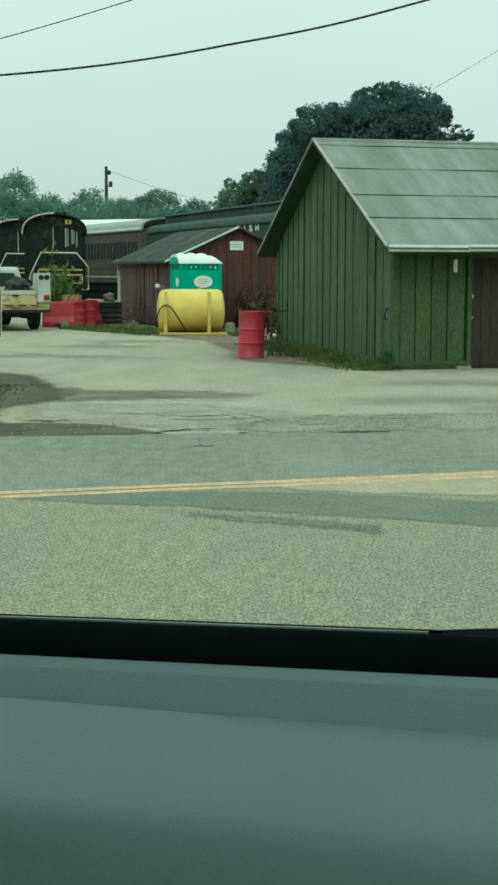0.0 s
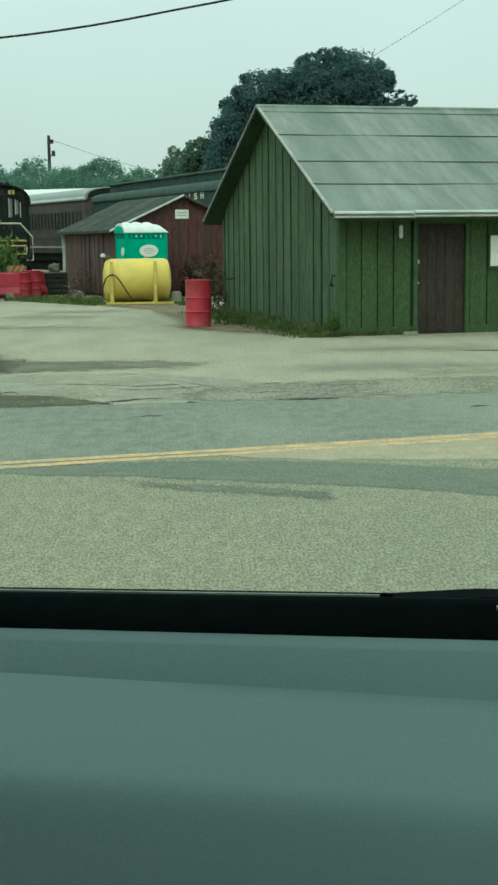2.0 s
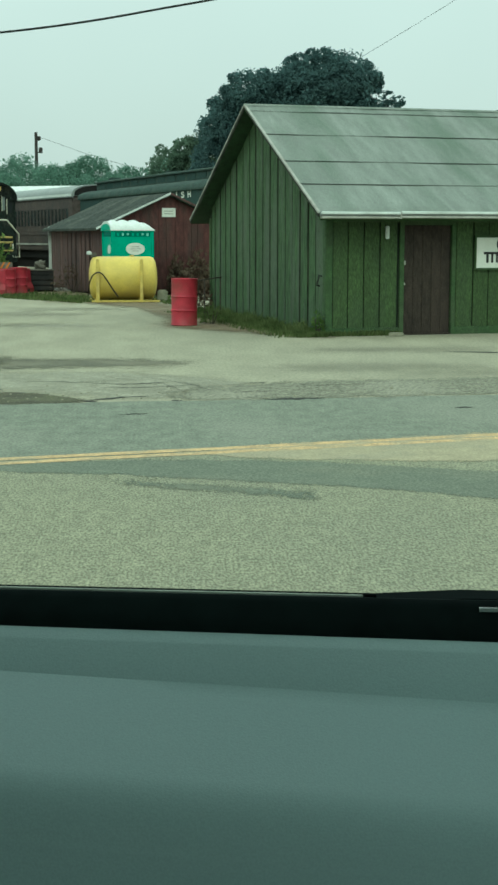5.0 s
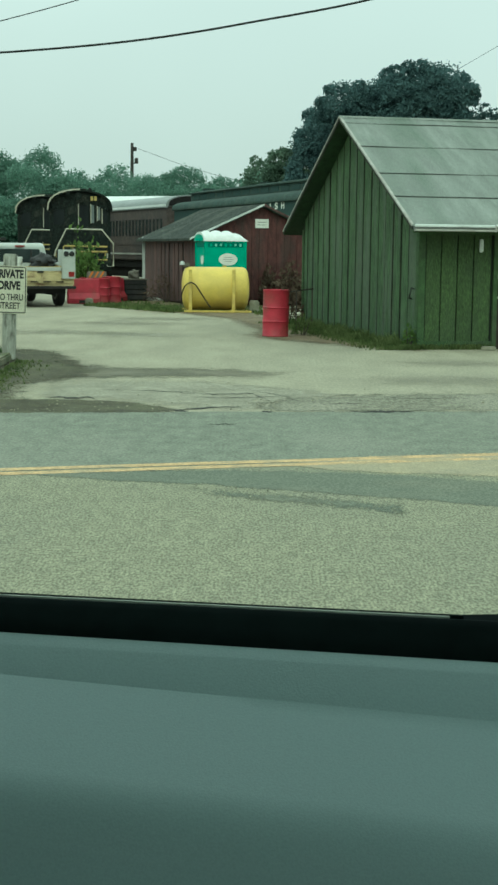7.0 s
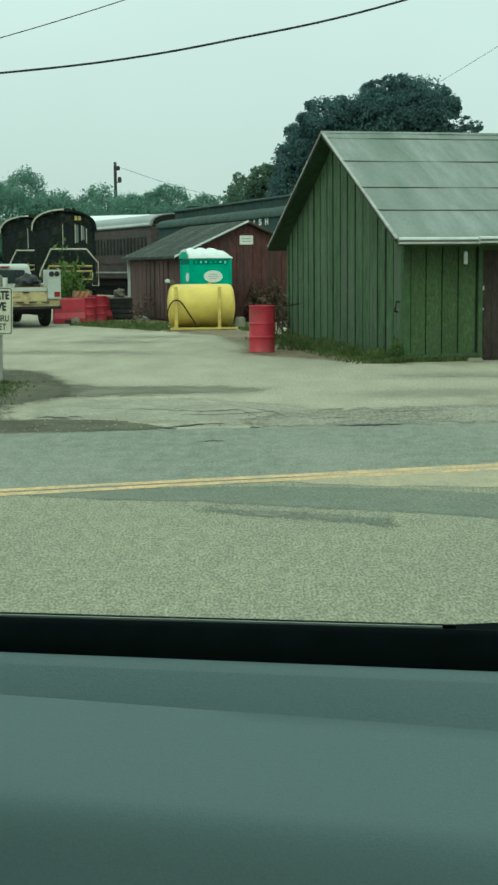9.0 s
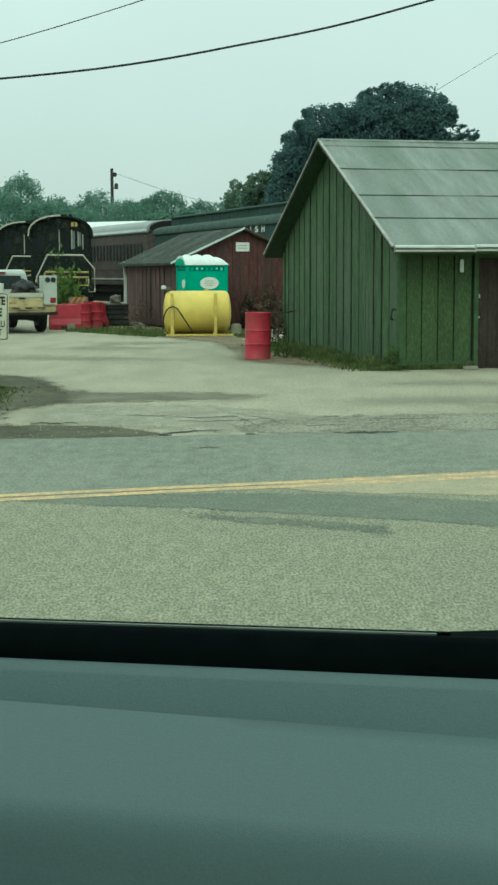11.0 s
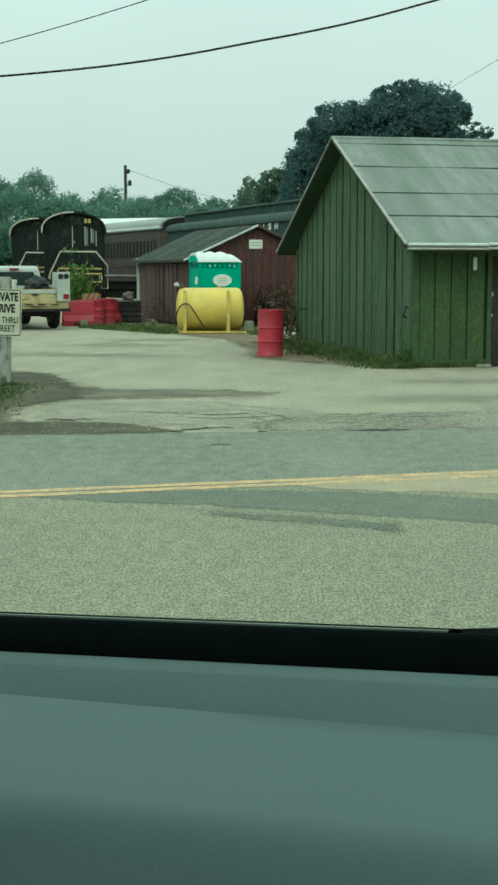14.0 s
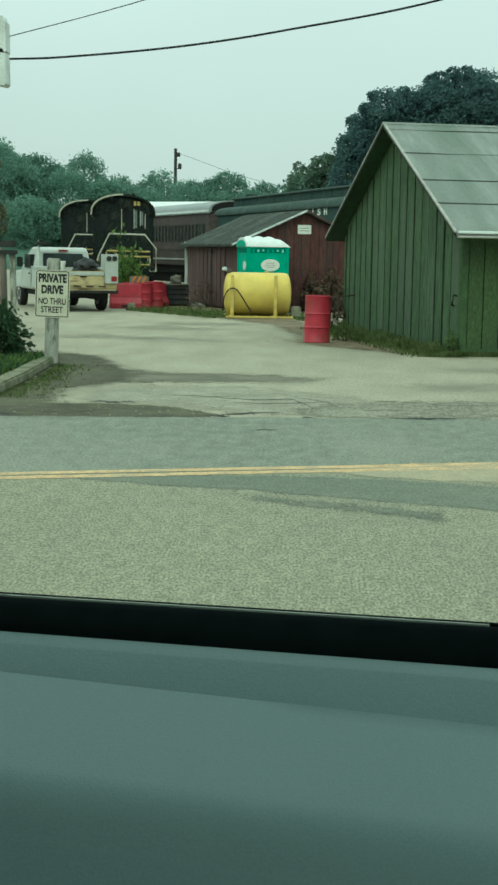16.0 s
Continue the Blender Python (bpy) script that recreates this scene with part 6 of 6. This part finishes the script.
def trim_section(x):
    pts = [(0.897, row_z(1, x) - 0.0005), (0.8955, row_z(1, x) + 0.0006), (0.8865, row_z(1, x) - 0.0038), (0.8850, row_z(1, x) - 0.0048)]
    z3, z4, z5, z6 = row_z(3, x), row_z(4, x), row_z(5, x), row_z(6, x)
    yk = 0.865 - 0.007 * x / 0.4
    pts += [(yk + 0.0006, z3 + 0.0006), (yk, z3)]
    # an even slope from the crease to the shoulder, then a rounded turn down to the fold
    for k in range(1, 9):
        pts.append((yk + (0.785 - yk) * k / 8, z3 + (z4 - z3) * k / 8))
    yc = 0.7625
    zc = z4 + (z4 - z3) * (0.785 - yc) / (yk - 0.785)
    for k in range(1, 15):
        f = k / 14
        pts.append(((1 - f) ** 2 * 0.785 + 2 * f * (1 - f) * yc + f * f * 0.755, (1 - f) ** 2 * z4 + 2 * f * (1 - f) * zc + f * f * z5))
    pts += [(0.7545, z5 - 0.0012), (0.7535, z5 - 0.004), (0.751, z5 - 0.02), (0.745, z6), (0.745, 0.75)]
    return pts


smooth(part("trim_panel", door_sheet(trim_section), "trim_grey", car, "grey grained plastic trim panel"), 24)
part("outer_skin", box(-0.62, 0.62, 0.945, 0.965, 0.55, 1.40, 0.008), "skin", car)
# foot of the outside mirror at the end of the sill
smooth(part("mirror_foot", closed(lambda x: [(0.93, row_z(0, x) - 0.02), (0.93, row_z(0, x) - 0.0085 + 0.0068 * min(1, max(0, (x - 0.10) / 0.10))), (0.955, row_z(0, x) - 0.0085 + 0.0068 * min(1, max(0, (x - 0.10) / 0.10))), (0.96, row_z(0, x) - 0.02)], 0.08, 0.62, 54), "seal", car, "black foot of the outside mirror"), 60)
part("belt_moulding", closed(lambda x: [(0.9095, row_z(0, x) - 0.0054), (0.9095, row_z(0, x) - 0.0030 + 0.0006 * min(1, max(0, x - 0.20) * 12)), (0.912, row_z(0, x) - 0.0028), (0.912, row_z(0, x) - 0.0054)], 0.205, 0.62, 20), "chrome", car, "thin bright moulding")
# the rest of the door and the floor that carries it
part("lower_panel", box(-0.62, 0.62, 0.755, 0.94, 0.30, 0.76, 0.02), "trim_grey", car)
part("sill_plate", box(-0.62, 0.62, 0.70, 0.96, 0.0, 0.30, 0.02), "skin", car)
# unseen shell added to shape the light on door trim and seal
# the cabin round the camera, out of sight: roof, far side, seats' back wall and floor, with the windscreen left open
part("roof_lining", box(-1.25, 0.95, -0.95, 0.98, 2.10, 2.14, 0.01), "lining", car)
part("far_side", box(-1.25, 0.95, -0.98, -0.93, 0.30, 1.40, 0.01), "trim_grey", car)
part("rear_bulkhead", box(-1.30, -1.25, -0.95, 0.95, 0.30, 2.12, 0.01), "lining", car)
part("cabin_floor", box(-1.25, 1.40, -0.95, 0.74, 0.22, 0.30, 0.01), "lining", car)
part("door_end", box(-1.25, -0.63, 0.76, 0.95, 0.30, 1.46, 0.02), "trim_grey", car)
part("door_end", box(0.63, 1.40, 0.76, 0.95, 0.30, 1.42, 0.02), "trim_grey", car)
part("pillar", box(-0.80, -0.70, 0.88, 0.97, 1.46, 2.10, 0.01), "lining", car)
part("pillar", box(0.92, 1.00, 0.88, 0.97, 1.42, 2.10, 0.01), "lining", car)
part("dashboard", box(1.0, 1.45, -0.95, 0.74, 0.60, 1.25, 0.05), "trim_grey", car)


# ---- boards of the barn and of the shed, each a piece ----
def board(name, poly, axis, a, b, material, parent):
    return part(name, prism(poly, axis, a, b), material, parent)


rb = random.Random(7)
y = 0.125
while y < BW - 0.13:
    w = rb.uniform(0.43, 0.55)
    y1 = min(BW - 0.125, y + w)
    gap = rb.uniform(0.035, 0.10)
    ya, yb = y + gap / 2, y1 - gap / 2
    if yb - ya > 0.05:
        lo = 0.03 + rb.uniform(0, 0.06)
        lean = rb.uniform(-0.006, 0.006)
        d = rb.uniform(0, 0.016)
        pts = [(ya, lo), (yb, lo + rb.uniform(-0.02, 0.02))]
        pts.append((yb + lean, roof_z(yb) - 0.095))
        if ya < BW / 2 < yb:
            pts.append((BW / 2, RIDGE_Z - 0.095))
        pts.append((ya + lean, roof_z(ya) - 0.095))
        # green faces; near-black edges paint the shade of the gaps
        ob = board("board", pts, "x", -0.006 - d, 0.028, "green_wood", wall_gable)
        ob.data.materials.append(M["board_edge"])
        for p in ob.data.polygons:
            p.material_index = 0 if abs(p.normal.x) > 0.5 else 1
    y = y1
x = 0.11
for lo_x, hi_x in ((0.105, 1.375), (2.475, BL - 0.02)):
    x = lo_x
    while x < hi_x - 0.03:
        w = rb.uniform(0.27, 0.37)
        x1 = min(hi_x, x + w)
        gap = rb.uniform(0.018, 0.034)
        d = rb.uniform(0, 0.006)
        if x1 - x > 0.06:
            board("board", [(x + gap / 2, 0.142), (x1 - gap / 2, 0.142), (x1 - gap / 2, 2.02), (x + gap / 2, 2.02)], "y", -0.004 - d, 0.028, "green_front", wall_front)
        x = x1
# siding boards on the shed
sg = bpy.data.objects["wall_gable.001"]
x = 0.0
while x < SW - 0.05:
    w = rb.uniform(0.20, 0.30)
    x1 = min(SW, x + w)

    def top_z(u):
        return SR - 0.08 - (SR - SE) / (SW / 2) * abs(u - SW / 2) + 0.0

    pts = [(x + 0.006, 0.04), (x1 - 0.006, 0.04), (x1 - 0.006, top_z(x1))]
    if x < SW / 2 < x1:
        pts.append((SW / 2, top_z(SW / 2)))
    pts.append((x + 0.006, top_z(x)))
    board("board", pts, "y", 0.002 - rb.uniform(0, 0.006), 0.028, "red_wood", sg)
    x = x1
y = 0.05
while y < SL - 0.1:
    y1 = min(SL - 0.06, y + rb.uniform(0.20, 0.32))
    board("board", [(y + 0.015, 0.04), (y1 - 0.015, 0.04), (y1 - 0.015, SE - 0.05), (y + 0.015, SE - 0.05)], "x", 0.002 - rb.uniform(0, 0.008), 0.028, "brown_wood", wall_side)
    y = y1
